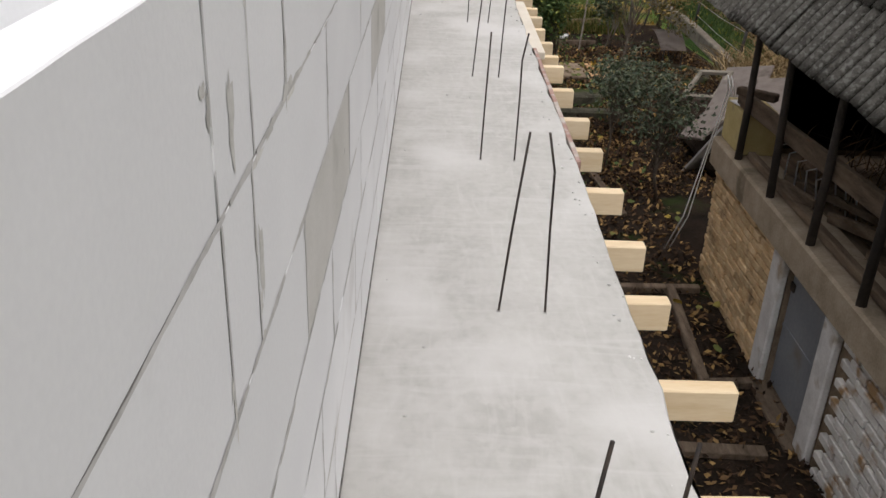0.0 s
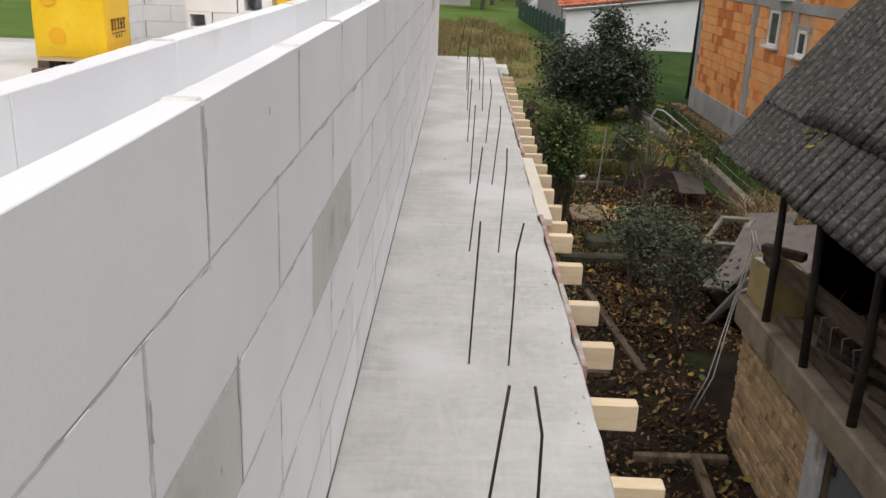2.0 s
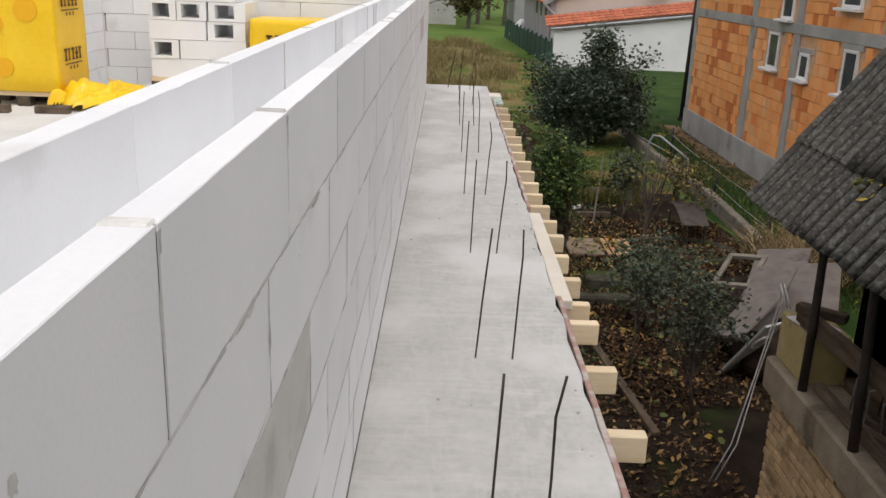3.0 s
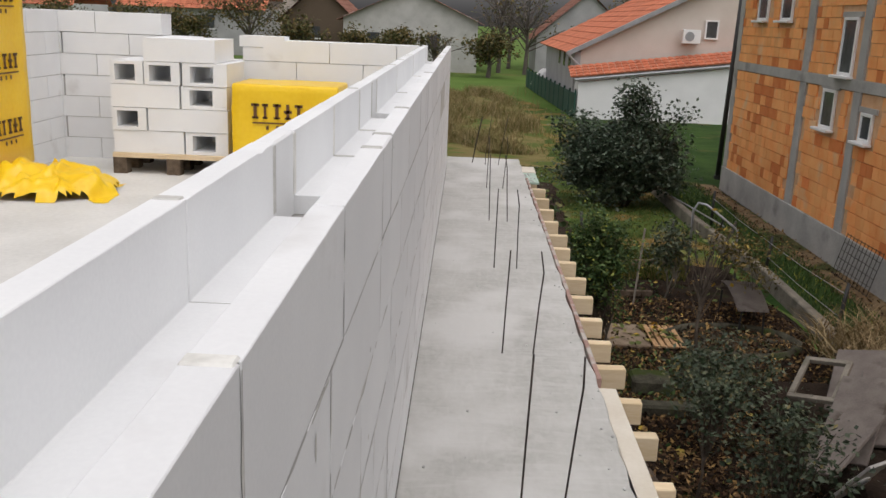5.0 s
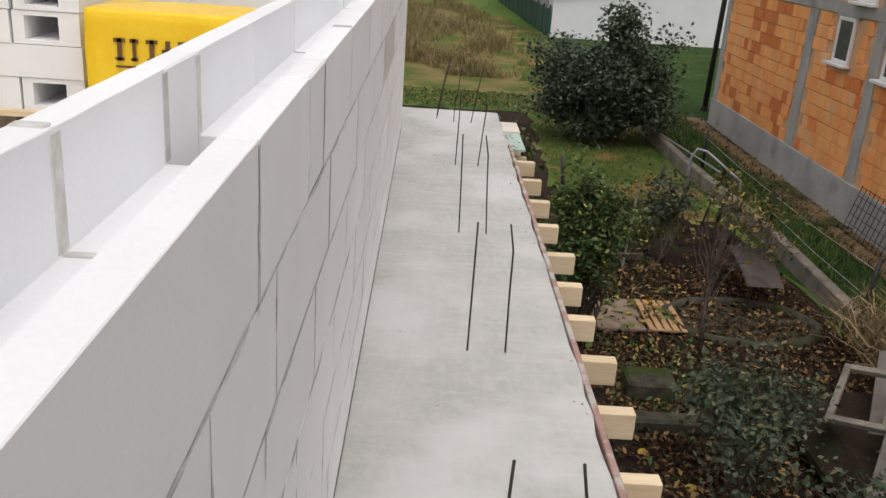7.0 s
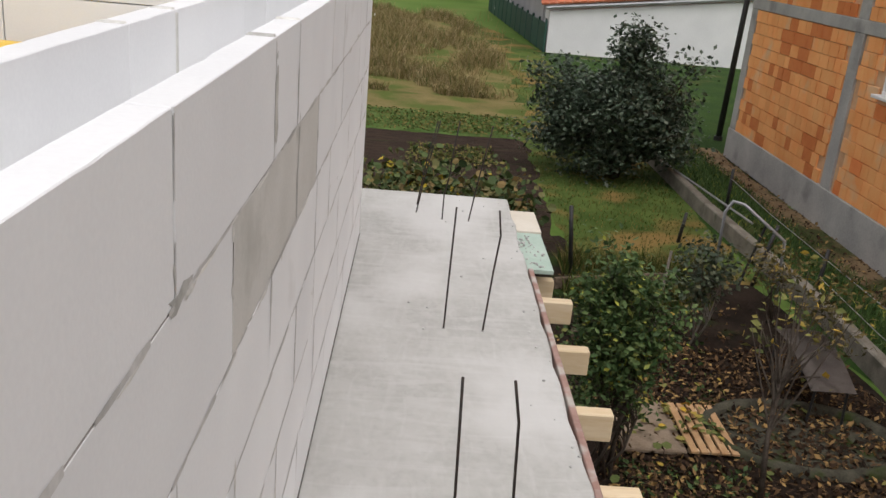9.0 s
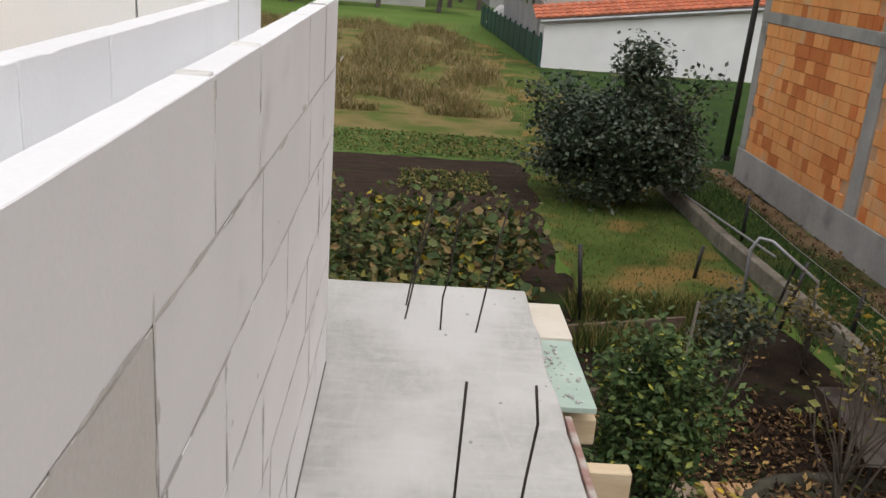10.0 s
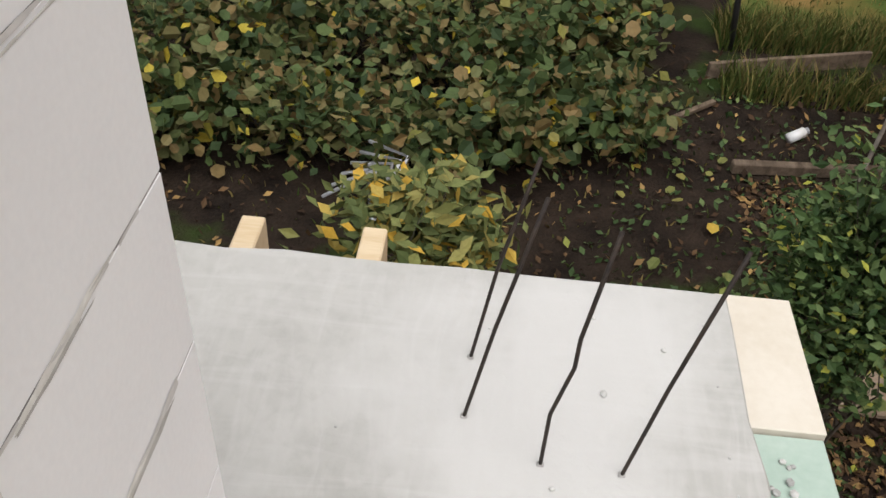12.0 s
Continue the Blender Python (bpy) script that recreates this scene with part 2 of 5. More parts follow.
DARK_LEAF = leaf_mat("dark_laurel_leaf", [(0, (0.020, 0.036, 0.020)), (0.5, (0.048, 0.075, 0.045)), (0.85, (0.095, 0.125, 0.085)), (1, (0.16, 0.18, 0.13))], 0.4)
GREEN_LEAF = leaf_mat("green_lilac_leaf", [(0, (0.025, 0.052, 0.016)), (0.55, (0.062, 0.105, 0.034)), (0.93, (0.12, 0.17, 0.06)), (1, (0.40, 0.40, 0.06))], 0.5)
APPLE_LEAF = leaf_mat("dark_apple_leaf", [(0, (0.020, 0.034, 0.018)), (0.6, (0.050, 0.072, 0.038)), (0.92, (0.12, 0.14, 0.09)), (1, (0.2, 0.16, 0.05))], 0.45)
HEDGE_LEAF = leaf_mat("autumn_bush_leaf", [(0, (0.026, 0.046, 0.018)), (0.42, (0.075, 0.11, 0.036)), (0.72, (0.14, 0.135, 0.055)), (0.9, (0.20, 0.135, 0.055)),
                      (0.965, (0.17, 0.18, 0.04)), (1, (0.55, 0.40, 0.04))], 0.6)
YELLOW_LEAF = leaf_mat("yellow_turning_leaf", [(0, (0.10, 0.13, 0.04)), (0.5, (0.20, 0.20, 0.06)), (0.8, (0.34, 0.26, 0.06)), (1, (0.62, 0.40, 0.05))], 0.6)
SHRUB_LEAF = leaf_mat("pale_green_shrub_leaf", [(0, (0.07, 0.10, 0.035)), (0.6, (0.16, 0.18, 0.06)), (0.85, (0.26, 0.23, 0.07)), (1, (0.58, 0.36, 0.05))], 0.6)
LITTER = leaf_mat("fallen_leaf", [(0, (0.016, 0.010, 0.007)), (0.5, (0.055, 0.032, 0.018)), (0.8, (0.16, 0.095, 0.045)), (1, (0.42, 0.27, 0.10))], 0.8)
STRAW = leaf_mat("dry_stalk", [(0, (0.13, 0.09, 0.045)), (0.5, (0.27, 0.20, 0.10)), (1, (0.42, 0.33, 0.19))], 0.9)
WEED = leaf_mat("withered_weed_leaf", [(0, (0.045, 0.050, 0.018)), (0.55, (0.12, 0.10, 0.038)), (0.9, (0.24, 0.17, 0.06)), (1, (0.45, 0.33, 0.08))], 0.7)
DRYGRASS = leaf_mat("tall_dry_grass_blade", [(0, (0.075, 0.095, 0.025)), (0.4, (0.19, 0.155, 0.06)), (0.8, (0.30, 0.225, 0.11)), (1, (0.42, 0.34, 0.20))], 0.9)
GRASS = leaf_mat("grass_blade", [(0, (0.035, 0.065, 0.012)), (0.55, (0.10, 0.115, 0.03)), (1, (0.24, 0.18, 0.065))], 0.8)
TWIG_FAR = mat("far_bare_twigs", (0.10, 0.085, 0.075), (0.16, 0.14, 0.125), 1, 8, 0.95, 0)
FAR_LEAF = leaf_mat("far_tree_leaf", [(0, (0.06, 0.07, 0.03)), (0.6, (0.12, 0.11, 0.05)), (1, (0.22, 0.15, 0.06))], 0.9)


# ---- builders ----
FLAT = {"ground", "garden_soil", "lawn", "tilled_bed", "crop_strip", "mown_strip", "dry_meadow", "side_lawn", "dirt_strip"}


def mesh(name, verts, faces, material):
    me = bpy.data.meshes.new(name)
    me.from_pydata([tuple(v) for v in verts], [], [tuple(f) for f in faces])
    me.materials.append(material)
    me.update()
    return me


def finish(name, bm, material, smooth=False):
    bmesh.ops.recalc_face_normals(bm, faces=bm.faces)
    if name in FLAT:
        bmesh.ops.reverse_faces(bm, faces=[f for f in bm.faces if f.normal.z < 0])
    me = bpy.data.meshes.new(name)
    bm.to_mesh(me)
    bm.free()
    me.materials.append(material)
    if smooth:
        me.shade_smooth()
    return me


def put(name, me, parent=None, at=None, label="", kind="", category="", group=""):
    ob = new(name, me)
    if parent is not None:
        ob.parent = parent
    if at is not None:
        ob.matrix_local = at if isinstance(at, Matrix) else Matrix.Translation(at)
    return tagged(ob, label, category, group, kind)


def part(name, bm, material, parent, label="", smooth=False, kind=""):
    return put(name, finish(name, bm, material, smooth), parent, None, label, kind)


def thing(name, label, category, group="", at=(0, 0, 0), kind=""):
    ob = new(name)
    ob.empty_display_size = 0.1
    ob.matrix_world = at if isinstance(at, Matrix) else Matrix.Translation(at)
    return tagged(ob, label, category, group, kind)


def box(bm, x0, x1, y0, y1, z0, z1, c=0.0, m=None):
    """A box, with chamfered edges where c is given."""
    pts = []
    for sx, sy, sz in ((a, b, d) for a in (0, 1) for b in (0, 1) for d in (0, 1)):
        x, y, z = (x1 if sx else x0), (y1 if sy else y0), (z1 if sz else z0)
        ix, iy, iz = (-c if sx else c), (-c if sy else c), (-c if sz else c)
        if c:
            pts += [(x, y + iy, z + iz), (x + ix, y, z + iz), (x + ix, y + iy, z)]
        else:
            pts.append((x, y, z))
    vs = [bm.verts.new(m @ Vector(p) if m else p) for p in pts]
    if c:
        r = bmesh.ops.convex_hull(bm, input=vs)
        bmesh.ops.dissolve_limit(bm, angle_limit=0.02, verts=vs, edges=list({e for v in vs for e in v.link_edges}))
    else:
        for f in ((0, 1, 3, 2), (4, 6, 7, 5), (0, 4, 5, 1), (2, 3, 7, 6), (0, 2, 6, 4), (1, 5, 7, 3)):
            bm.faces.new([vs[i] for i in f])
    return bm


def bx(x0, x1, y0, y1, z0, z1, c=0.0, m=None):
    return box(bmesh.new(), x0, x1, y0, y1, z0, z1, c, m)


def tube(bm, pts, r, n=6, r2=None):
    pts = [Vector(p) for p in pts]
    rings = []
    for i, p in enumerate(pts):
        d = (pts[min(i + 1, len(pts) - 1)] - pts[max(i - 1, 0)]).normalized()
        a = d.orthogonal().normalized() if not rings else (prev - d * prev.dot(d)).normalized()
        prev = a
        b = d.cross(a)
        rad = r if r2 is None else r + (r2 - r) * i / (len(pts) - 1)
        rings.append([bm.verts.new(p + (a * math.cos(k * math.tau / n) + b * math.sin(k * math.tau / n)) * rad) for k in range(n)])
    for r0, r1 in zip(rings, rings[1:]):
        for k in range(n):
            bm.faces.new((r0[k], r0[(k + 1) % n], r1[(k + 1) % n], r1[k]))
    bm.faces.new(rings[0][::-1])
    bm.faces.new(rings[-1])
    return bm


def board(p, q, w, h):
    """A squared timber from p to q, w wide and h high."""
    p, q = Vector(p), Vector(q)
    d = (q - p).normalized()
    s = d.cross(Vector((0, 0, 1))).normalized()
    u = s.cross(d)
    m = Matrix((s, d, u)).transposed().to_4x4()
    m.translation = p
    return bx(-w / 2, w / 2, 0, (q - p).length, -h / 2, h / 2, min(w, h) * 0.12, m)


def leaves(name, P, size, material, seed=1, up=0.4, aspect=0.6, round_leaf=False):
    """One mesh of many small folded leaves at the places P."""
    g = np.random.default_rng(seed)
    P = np.asarray(P, float)
    n = len(P)
    s = size * g.uniform(0.6, 1.3, n)[:, None]
    d = g.normal(size=(n, 3))
    d[:, 2] *= 0.6
    d /= np.linalg.norm(d, axis=1)[:, None]
    nz = g.normal(size=(n, 3)) * (1 - up) + np.array([0, 0, 1]) * up * 2
    w = np.cross(d, nz)
    w /= np.linalg.norm(w, axis=1)[:, None] + 1e-9
    k = np.cross(w, d)
    fold = g.uniform(0.05, 0.35, n)[:, None]
    if round_leaf:
        V = np.stack([P, P + d * s * 0.3 + w * s * 0.42 + k * s * fold * 0.5, P + d * s * 0.8 + w * s * 0.36 + k * s * fold * 0.4, P + d * s,
                      P + d * s * 0.8 - w * s * 0.36 + k * s * fold * 0.4, P + d * s * 0.3 - w * s * 0.42 + k * s * fold * 0.5], 1).reshape(-1, 3)
        b = np.arange(n)[:, None] * 6
        F = np.concatenate([b + [0, 1, 2, 3], b + [0, 3, 4, 5]], 1).reshape(-1, 4)
    else:
        a = aspect / 2
        V = np.stack([P, P + d * s * 0.5 + w * s * a + k * s * fold * a, P + d * s, P + d * s * 0.5 - w * s * a + k * s * fold * a], 1).reshape(-1, 3)
        b = np.arange(n)[:, None] * 4
        F = np.concatenate([b + [0, 1, 2], b + [0, 2, 3]], 1).reshape(-1, 3)
    me = bpy.data.meshes.new(name)
    me.from_pydata(V.tolist(), [], F.tolist())
    me.materials.append(material)
    return me


def blades(name, P, height, width, material, seed=1, lean=0.35):
    """One mesh of many upright bent blades."""
    g = np.random.default_rng(seed)
    P = np.asarray(P, float)
    n = len(P)
    h = height * g.uniform(0.5, 1.25, n)[:, None]
    a = g.uniform(0, math.tau, n)
    w = np.stack([np.cos(a), np.sin(a), 0 * a], 1) * width
    b = g.uniform(0, math.tau, n)
    o = np.stack([np.cos(b), np.sin(b), 0 * b], 1) * h * lean * g.uniform(0.2, 1.3, n)[:, None]
    z = np.array([0, 0, 1.0])
    V = np.stack([P - w, P + w, P + o * 0.35 + z * h * 0.6 + w * 0.7, P + o * 0.35 + z * h * 0.6 - w * 0.7, P + o + z * h], 1).reshape(-1, 3)
    i = np.arange(n)[:, None] * 5
    me = bpy.data.meshes.new(name)
    me.from_pydata(V.tolist(), [], (i + [0, 1, 2, 3]).tolist() + (i + [3, 2, 4]).tolist())
    me.materials.append(material)
    return me


def scatter(n, x0, x1, y0, y1, z, seed):
    g = np.random.default_rng(seed)
    return np.stack([g.uniform(x0, x1, n), g.uniform(y0, y1, n), np.full(n, z)], 1)


def patch(name, pts, z, material, label, jitter=0.12, step=0.5):
    """A flat stretch of ground with an uneven outline."""
    r = random.Random(name)
    out = []
    for (xa, ya), (xb, yb) in zip(pts, pts[1:] + pts[:1]):
        n = max(1, int(math.hypot(xb - xa, yb - ya) / step))
        for i in range(n):
            out.append((xa + (xb - xa) * i / n + r.uniform(-jitter, jitter), ya + (yb - ya) * i / n + r.uniform(-jitter, jitter), z))
    bm = bmesh.new()
    bmesh.ops.triangulate(bm, faces=[bm.faces.new([bm.verts.new(p) for p in out])])
    return put(name, finish(name, bm, material), None, None, label, "structure")


def shrub(name, label, category, base, centre, radii, n_clumps, per_clump, leaf, material, bark, seed, stems=1, trunk_r=0.03, clump=0.3,
          round_leaf=False, up=0.4, group="", aspect=0.6):
    """A tree or bush: tapered stems, limbs to each clump, and a crown of separate leaves with gaps."""
    g = np.random.default_rng(seed)
    b, c, r = np.array(base, float), np.array(centre, float), np.array(radii, float)
    t = thing(name, label, category, group, at=tuple(b))
    ends = []
    while len(ends) < n_clumps:
        q = g.uniform(-1, 1, 3)
        if 0.25 < np.linalg.norm(q) < 1:
            u = q / np.linalg.norm(q)
            q *= (0.72 + 0.28 * g.uniform()) * (0.86 + 0.55 * noise.noise(Vector(tuple(u * 1.7 + seed))))
            ends.append(c + q * r)
    bm = bmesh.new()
    roots = [b + np.array([g.uniform(-1, 1) * 0.12 * (stems > 1), g.uniform(-1, 1) * 0.12 * (stems > 1), 0]) for _ in range(stems)]
    forks = []
    for k, q in enumerate(roots):
        f = b * 0.35 + c * 0.65 + (g.uniform(-0.4, 0.4, 3) * r if stems > 1 else g.uniform(-0.1, 0.1, 3))
        mid = (q + f) / 2 + g.uniform(-0.06, 0.06, 3)
        forks.append((q, mid, f))
        tube(bm, [tuple(q - b), tuple(mid - b), tuple(f - b)], trunk_r, 6, trunk_r * 0.55)
    part("trunk", bm, bark, t, smooth=True)
    bm = bmesh.new()
    for e in ends:
        q, mid, f = forks[g.integers(len(forks))]
        s = mid + (f - mid) * g.uniform(0.1, 1)
        m = (s + e) / 2 + g.uniform(-0.08, 0.08, 3)
        tube(bm, [tuple(s - b), tuple(m - b), tuple(e - b)], trunk_r * 0.4, 4, trunk_r * 0.12)
    part("branchwork", bm, bark, t, kind="stuff")
    P = np.concatenate([e + np.clip(g.normal(size=(per_clump, 3)), -1.5, 1.5) * clump * g.uniform(0.55, 1.2) * np.array([1, 1, 0.8]) for e in ends]) - b
    put("crown", leaves("crown", P, leaf, material, seed, up, aspect, round_leaf), t, None, "", "stuff")
    return t


G = -2.93            # the garden's level

# ---- ground ----
bm = bmesh.new()
bmesh.ops.create_grid(bm, x_segments=60, y_segments=60, size=600)
for v in bm.verts:
    v.co.z = G - 0.003
put("ground", finish("ground", bm, FIELD), None, None, "green meadow reaching to the far houses", "structure")
patch("garden_soil", [(-9, -8), (3.4, -8), (5.4, 8), (5.4, 14.5), (5.2, 19.3), (2.9, 19.4), (2.6, 20.3), (-9, 20.3)], G, SOIL, "dark garden soil covered in fallen leaves")
patch("lawn", [(2.6, 19), (5.3, 18.8), (5.35, 26), (5.5, 33), (5.3, 45), (2.0, 60), (2.0, 44), (2.6, 33), (2.75, 27)], G + 0.006, LAWN, "patchy autumn lawn with dry tufts")
patch("tilled_bed", [(-9, 19.9), (2.5, 20), (2.75, 27.2), (-9, 27.2)], G + 0.004, BED, "bare tilled vegetable bed of dark soil")
patch("crop_strip", [(-9, 27.2), (2.85, 27.2), (3.0, 29.8), (-9, 29.8)], G + 0.012, GREENCROP, "strip of low green crop")
patch("mown_strip", [(-9, 29.8), (3.0, 29.8), (3.2, 32.2), (-9, 32.2)], G + 0.010, DRY, "strip of mown yellow grass")
patch("dry_meadow", [(-14, 32.2), (3.0, 32.2), (3.5, 40), (2.4, 58), (-14, 60)], G + 0.008, DRY, "meadow of tall dry grass", 0.12)
patch("side_lawn", [(5.55, 9), (6.9, 9), (6.9, 27.6), (14, 27.8), (14, 44.9), (5.1, 44.9), (5.3, 25)], G + 0.008, SHADED_GRASS, "dense grass strip beside the brick house, coloured darker for its shade")
patch("dirt_strip", [(6.75, 9), (7.38, 9), (7.38, 28), (6.85, 28)], G + 0.014, DIRT, "bare brown dirt along the house plinth", 0.1)

# ---- the concrete slab and its shuttering ----
rs = random.Random(3)
ys = np.arange(-4, 11.93, 0.12)
rim = [(0.757 + rs.uniform(-0.008, 0.008), float(y)) for y in ys] + [(0.758, 11.915)]
rim += [(x, 11.92 + rs.uniform(-0.008, 0.008)) for x in np.arange(0.71, -8, -0.12)] + [(-8.0, -4.0)]
bm = bmesh.new()
low = [bm.verts.new((x, y, -0.14)) for x, y in rim]
mid = [bm.verts.new((x, y, -0.008)) for x, y in rim]
top = [bm.verts.new((x - 0.006, y - 0.006 if y > 11.9 else y, 0)) for x, y in rim]
n = len(rim)
for a, b in ((low, mid), (mid, top)):
    for i in range(n):
        bm.faces.new((a[i], a[(i + 1) % n], b[(i + 1) % n], b[i]))
bmesh.ops.triangulate(bm, faces=[bm.faces.new(top), bm.faces.new(low[::-1])])
floor = put("floor", finish("floor", bm, CONCRETE), None, None, "raw poured concrete floor slab with a free outer edge", "structure")
put("floor_inside", finish("floor_inside", bx(-7.9, -0.272, -3.9, 11.4, 0.0005, 0.0035), DUSTY), None, None, "concrete floor inside the wall, white with block dust", "structure")
bm = bmesh.new()
box(bm, -8, 0.15, -4, 11.0, -2.95, -0.142)
put("wall_lower_storey", finish("wall_lower_storey", bm, AERATED), None, None, "plain wall of the storey below", "structure")

STUBS = [0.48, 0.945, 1.405, 1.82, 2.305, 2.765, 3.225, 3.72, 4.21, 4.47, 4.80, 5.19, 5.58, 5.93, 6.27, 6.62, 6.96, 7.36, 7.76, 8.13, 8.50, 8.87,
         9.34, 9.80, 10.26, 10.74, 11.2, 11.6]
for i, y in enumerate(STUBS):
    e = 0.949 + rs.uniform(-0.012, 0.015) + (0.05 if i == 1 else 0)
    o = put("shuttering_joist", finish("shuttering_joist", bx(-0.3, e - 0.2, -0.028, 0.028, -0.05, 0.05, 0.004), TIMBER), None,
            pose(0.2, y, -0.192 + (0.045 if i < 26 else -0.035), 0, 0, rs.uniform(-1.5, 1.5)), "new sawn spruce joist end sticking out under the slab", "", "timber",
            "joists under the slab edge")
for x in (-1.8, -1.3, -0.82, -0.27, 0.015):
    put("shuttering_joist", finish("shuttering_joist", bx(-0.028, 0.028, 0, 0.55, -0.05, 0.05, 0.004), TIMBER), None, (x, 11.6, -0.192 + 0.03),
        "new sawn spruce joist end sticking out under the slab", "", "timber", "joists under the slab edge")
for y0, y1, lab in ((2.42, 4.34, ""), (5.95, 10.9, "")):
    put("shuttering_strip", finish("shuttering_strip", bx(0.769, 0.792, y0, y1, -0.096, -0.02, 0.003), RED_PLY), None, None,
        "worn red film-faced plywood edge board along the slab", "", "board", "edge boards of the slab")
put("shuttering_plank", finish("shuttering_plank", bx(0.772, 0.850, 4.36, 5.92, -0.096, -0.05, 0.004), PLY), None, None,
    "clean yellow plank lying along the slab edge", "", "board")
put("yellow_board", finish("yellow_board", bx(0.769, 0.928, 11.658, 12.015, -0.115, -0.092, 0.002), PLY), None, None,
    "pale yellow shuttering panel beside the slab corner", "", "board")
put("green_board", finish("green_board", bx(0.769, 0.922, 11.105, 11.651, -0.122, -0.100, 0.002), GREEN_BOARD), None, None,
    "green board strewn with concrete crumbs beside the slab", "", "board")
bm = bmesh.new()
for i in range(70):
    x, y, s = 0.774 + 0.13 * rs.random() ** 1.7, rs.uniform(11.12, 11.6), rs.uniform(0.003, 0.0095)
    bmesh.ops.create_icosphere(bm, subdivisions=1, radius=s, matrix=Matrix.Translation((x, y, -0.100 + s * 0.6)) @ Matrix.Diagonal((1, rs.uniform(0.6, 1.5), 0.7, 1)))
put("concrete_crumbs", finish("concrete_crumbs", bm, RUBBLE), None, None, "grey concrete crumbs on the green board", "stuff", "rubble")
bm = bmesh.new()
for i in range(130):
    x, y, s = (rs.uniform(0.69, 0.75) if i % 3 else rs.uniform(0.03, 0.7)), rs.uniform(0, 11.9), rs.uniform(0.002, 0.007)
    bmesh.ops.create_icosphere(bm, subdivisions=1, radius=s, matrix=Matrix.Translation((x, y, s * 0.5)) @ Matrix.Diagonal((1, rs.uniform(0.6, 1.6), 0.7, 1)))
put("slab_grit", finish("slab_grit", bm, RUBBLE), None, None, "small grit lying on the concrete slab", "stuff", "rubble")

# ---- starter bars ----
def bar(base, pts, r=0.0034):
    t = thing("rebar", "thin dark steel starter bar standing in the slab", "rebar", "starter bars in the slab", at=base)
    p = [(0, 0, -0.06)] + [tuple(Vector(q)) for q in pts]
    part("rod", tube(bmesh.new(), p, r, 6), STEEL, t, smooth=True)
    bm = bmesh.new()
    box(bm, -0.006, 0.006, -0.006, 0.006, 0.0, 0.004, 0.002)
    part("mortar_collar", bm, MORTAR, t)

for y, xl, xr, tl, tr, h, bend in ((-0.09, 0.374, 0.506, 0.045, 0.03, 0.53, 0.0), (1.145, 0.373, 0.505, 0.048, -0.033, 0.535, 0.015), (2.346, 0.370, 0.507, 0.014, 0.019, 0.515, -0.014),
                                  (3.572, 0.377, 0.515, 0.037, 0.011, 0.505, 0.006), (4.879, 0.387, 0.521, 0.009, 0.026, 0.485, 0.008), (6.138, 0.374, 0.511, 0.011, 0.007, 0.475, 0.018),
                                  (7.547, 0.375, 0.510, 0.001, -0.023, 0.48, 0.012), (8.836, 0.373, 0.507, -0.015, -0.04, 0.49, 0.010), (10.148, 0.379, 0.521, 0.006, 0.014, 0.46, 0.016)):
    bar((xl, y, 0), [(0, 0, 0), (tl * 0.4, 0, h * 0.45), (tl, 0, h)])
    bar((xr, y, 0), [(0, 0, 0), (tr * 0.5 + bend * 0.5, 0, h * 0.5), (tr * 0.8 + bend, 0, h * 0.8), (tr, 0, h)])
bar((0.261, 11.676, 0), [(0, 0, 0), (0.03, 0, 0.22), (0.075, 0, 0.45)])
bar((0.259, 11.540, 0), [(0, 0, 0), (0.035, 0, 0.22), (0.085, 0, 0.48)])
bar((0.390, 11.458, 0), [(0, 0, 0), (0.0, 0, 0.13), (0.022, 0, 0.24), (0.022, 0, 0.3), (0.045, 0, 0.5)])
bar((0.522, 11.454, 0), [(0, 0, 0), (0.03, 0, 0.22), (0.075, 0, 0.49)])

# ---- the block wall beside the walk ----
H = 1.172          # the wall's height, six courses
CH = H / 6
TOPJ = [-4.1, -3.45, -2.82, -2.2, -1.6, -1.0, -0.4, -0.25, -0.055, 0.57, 1.198, 1.80, 2.41, 3.035, 3.62, 4.20, 4.42, 5.03, 5.663, 6.08, 6.28, 6.80, 7.392, 8.005, 8.59,
        8.86, 9.48, 9.80, 10.43, 10.79, 11.133]
wall = put("wall_east", finish("wall_east", bx(-0.262, -0.0005, -4.1, 11.1294, 0.004, 5 * CH + 0.0018), MORTAR), None, None, "white aerated concrete block wall with grey mortar joints", "structure")
block_cache = {}


def block_mesh(w, d, h, material):
    k = (round(w, 3), round(d, 3), round(h, 3), material.name)
    if k not in block_cache:
        block_cache[k] = finish("block", bx(0, w, 0, d, 0, h, 0.0006), material)
    return block_cache[k]


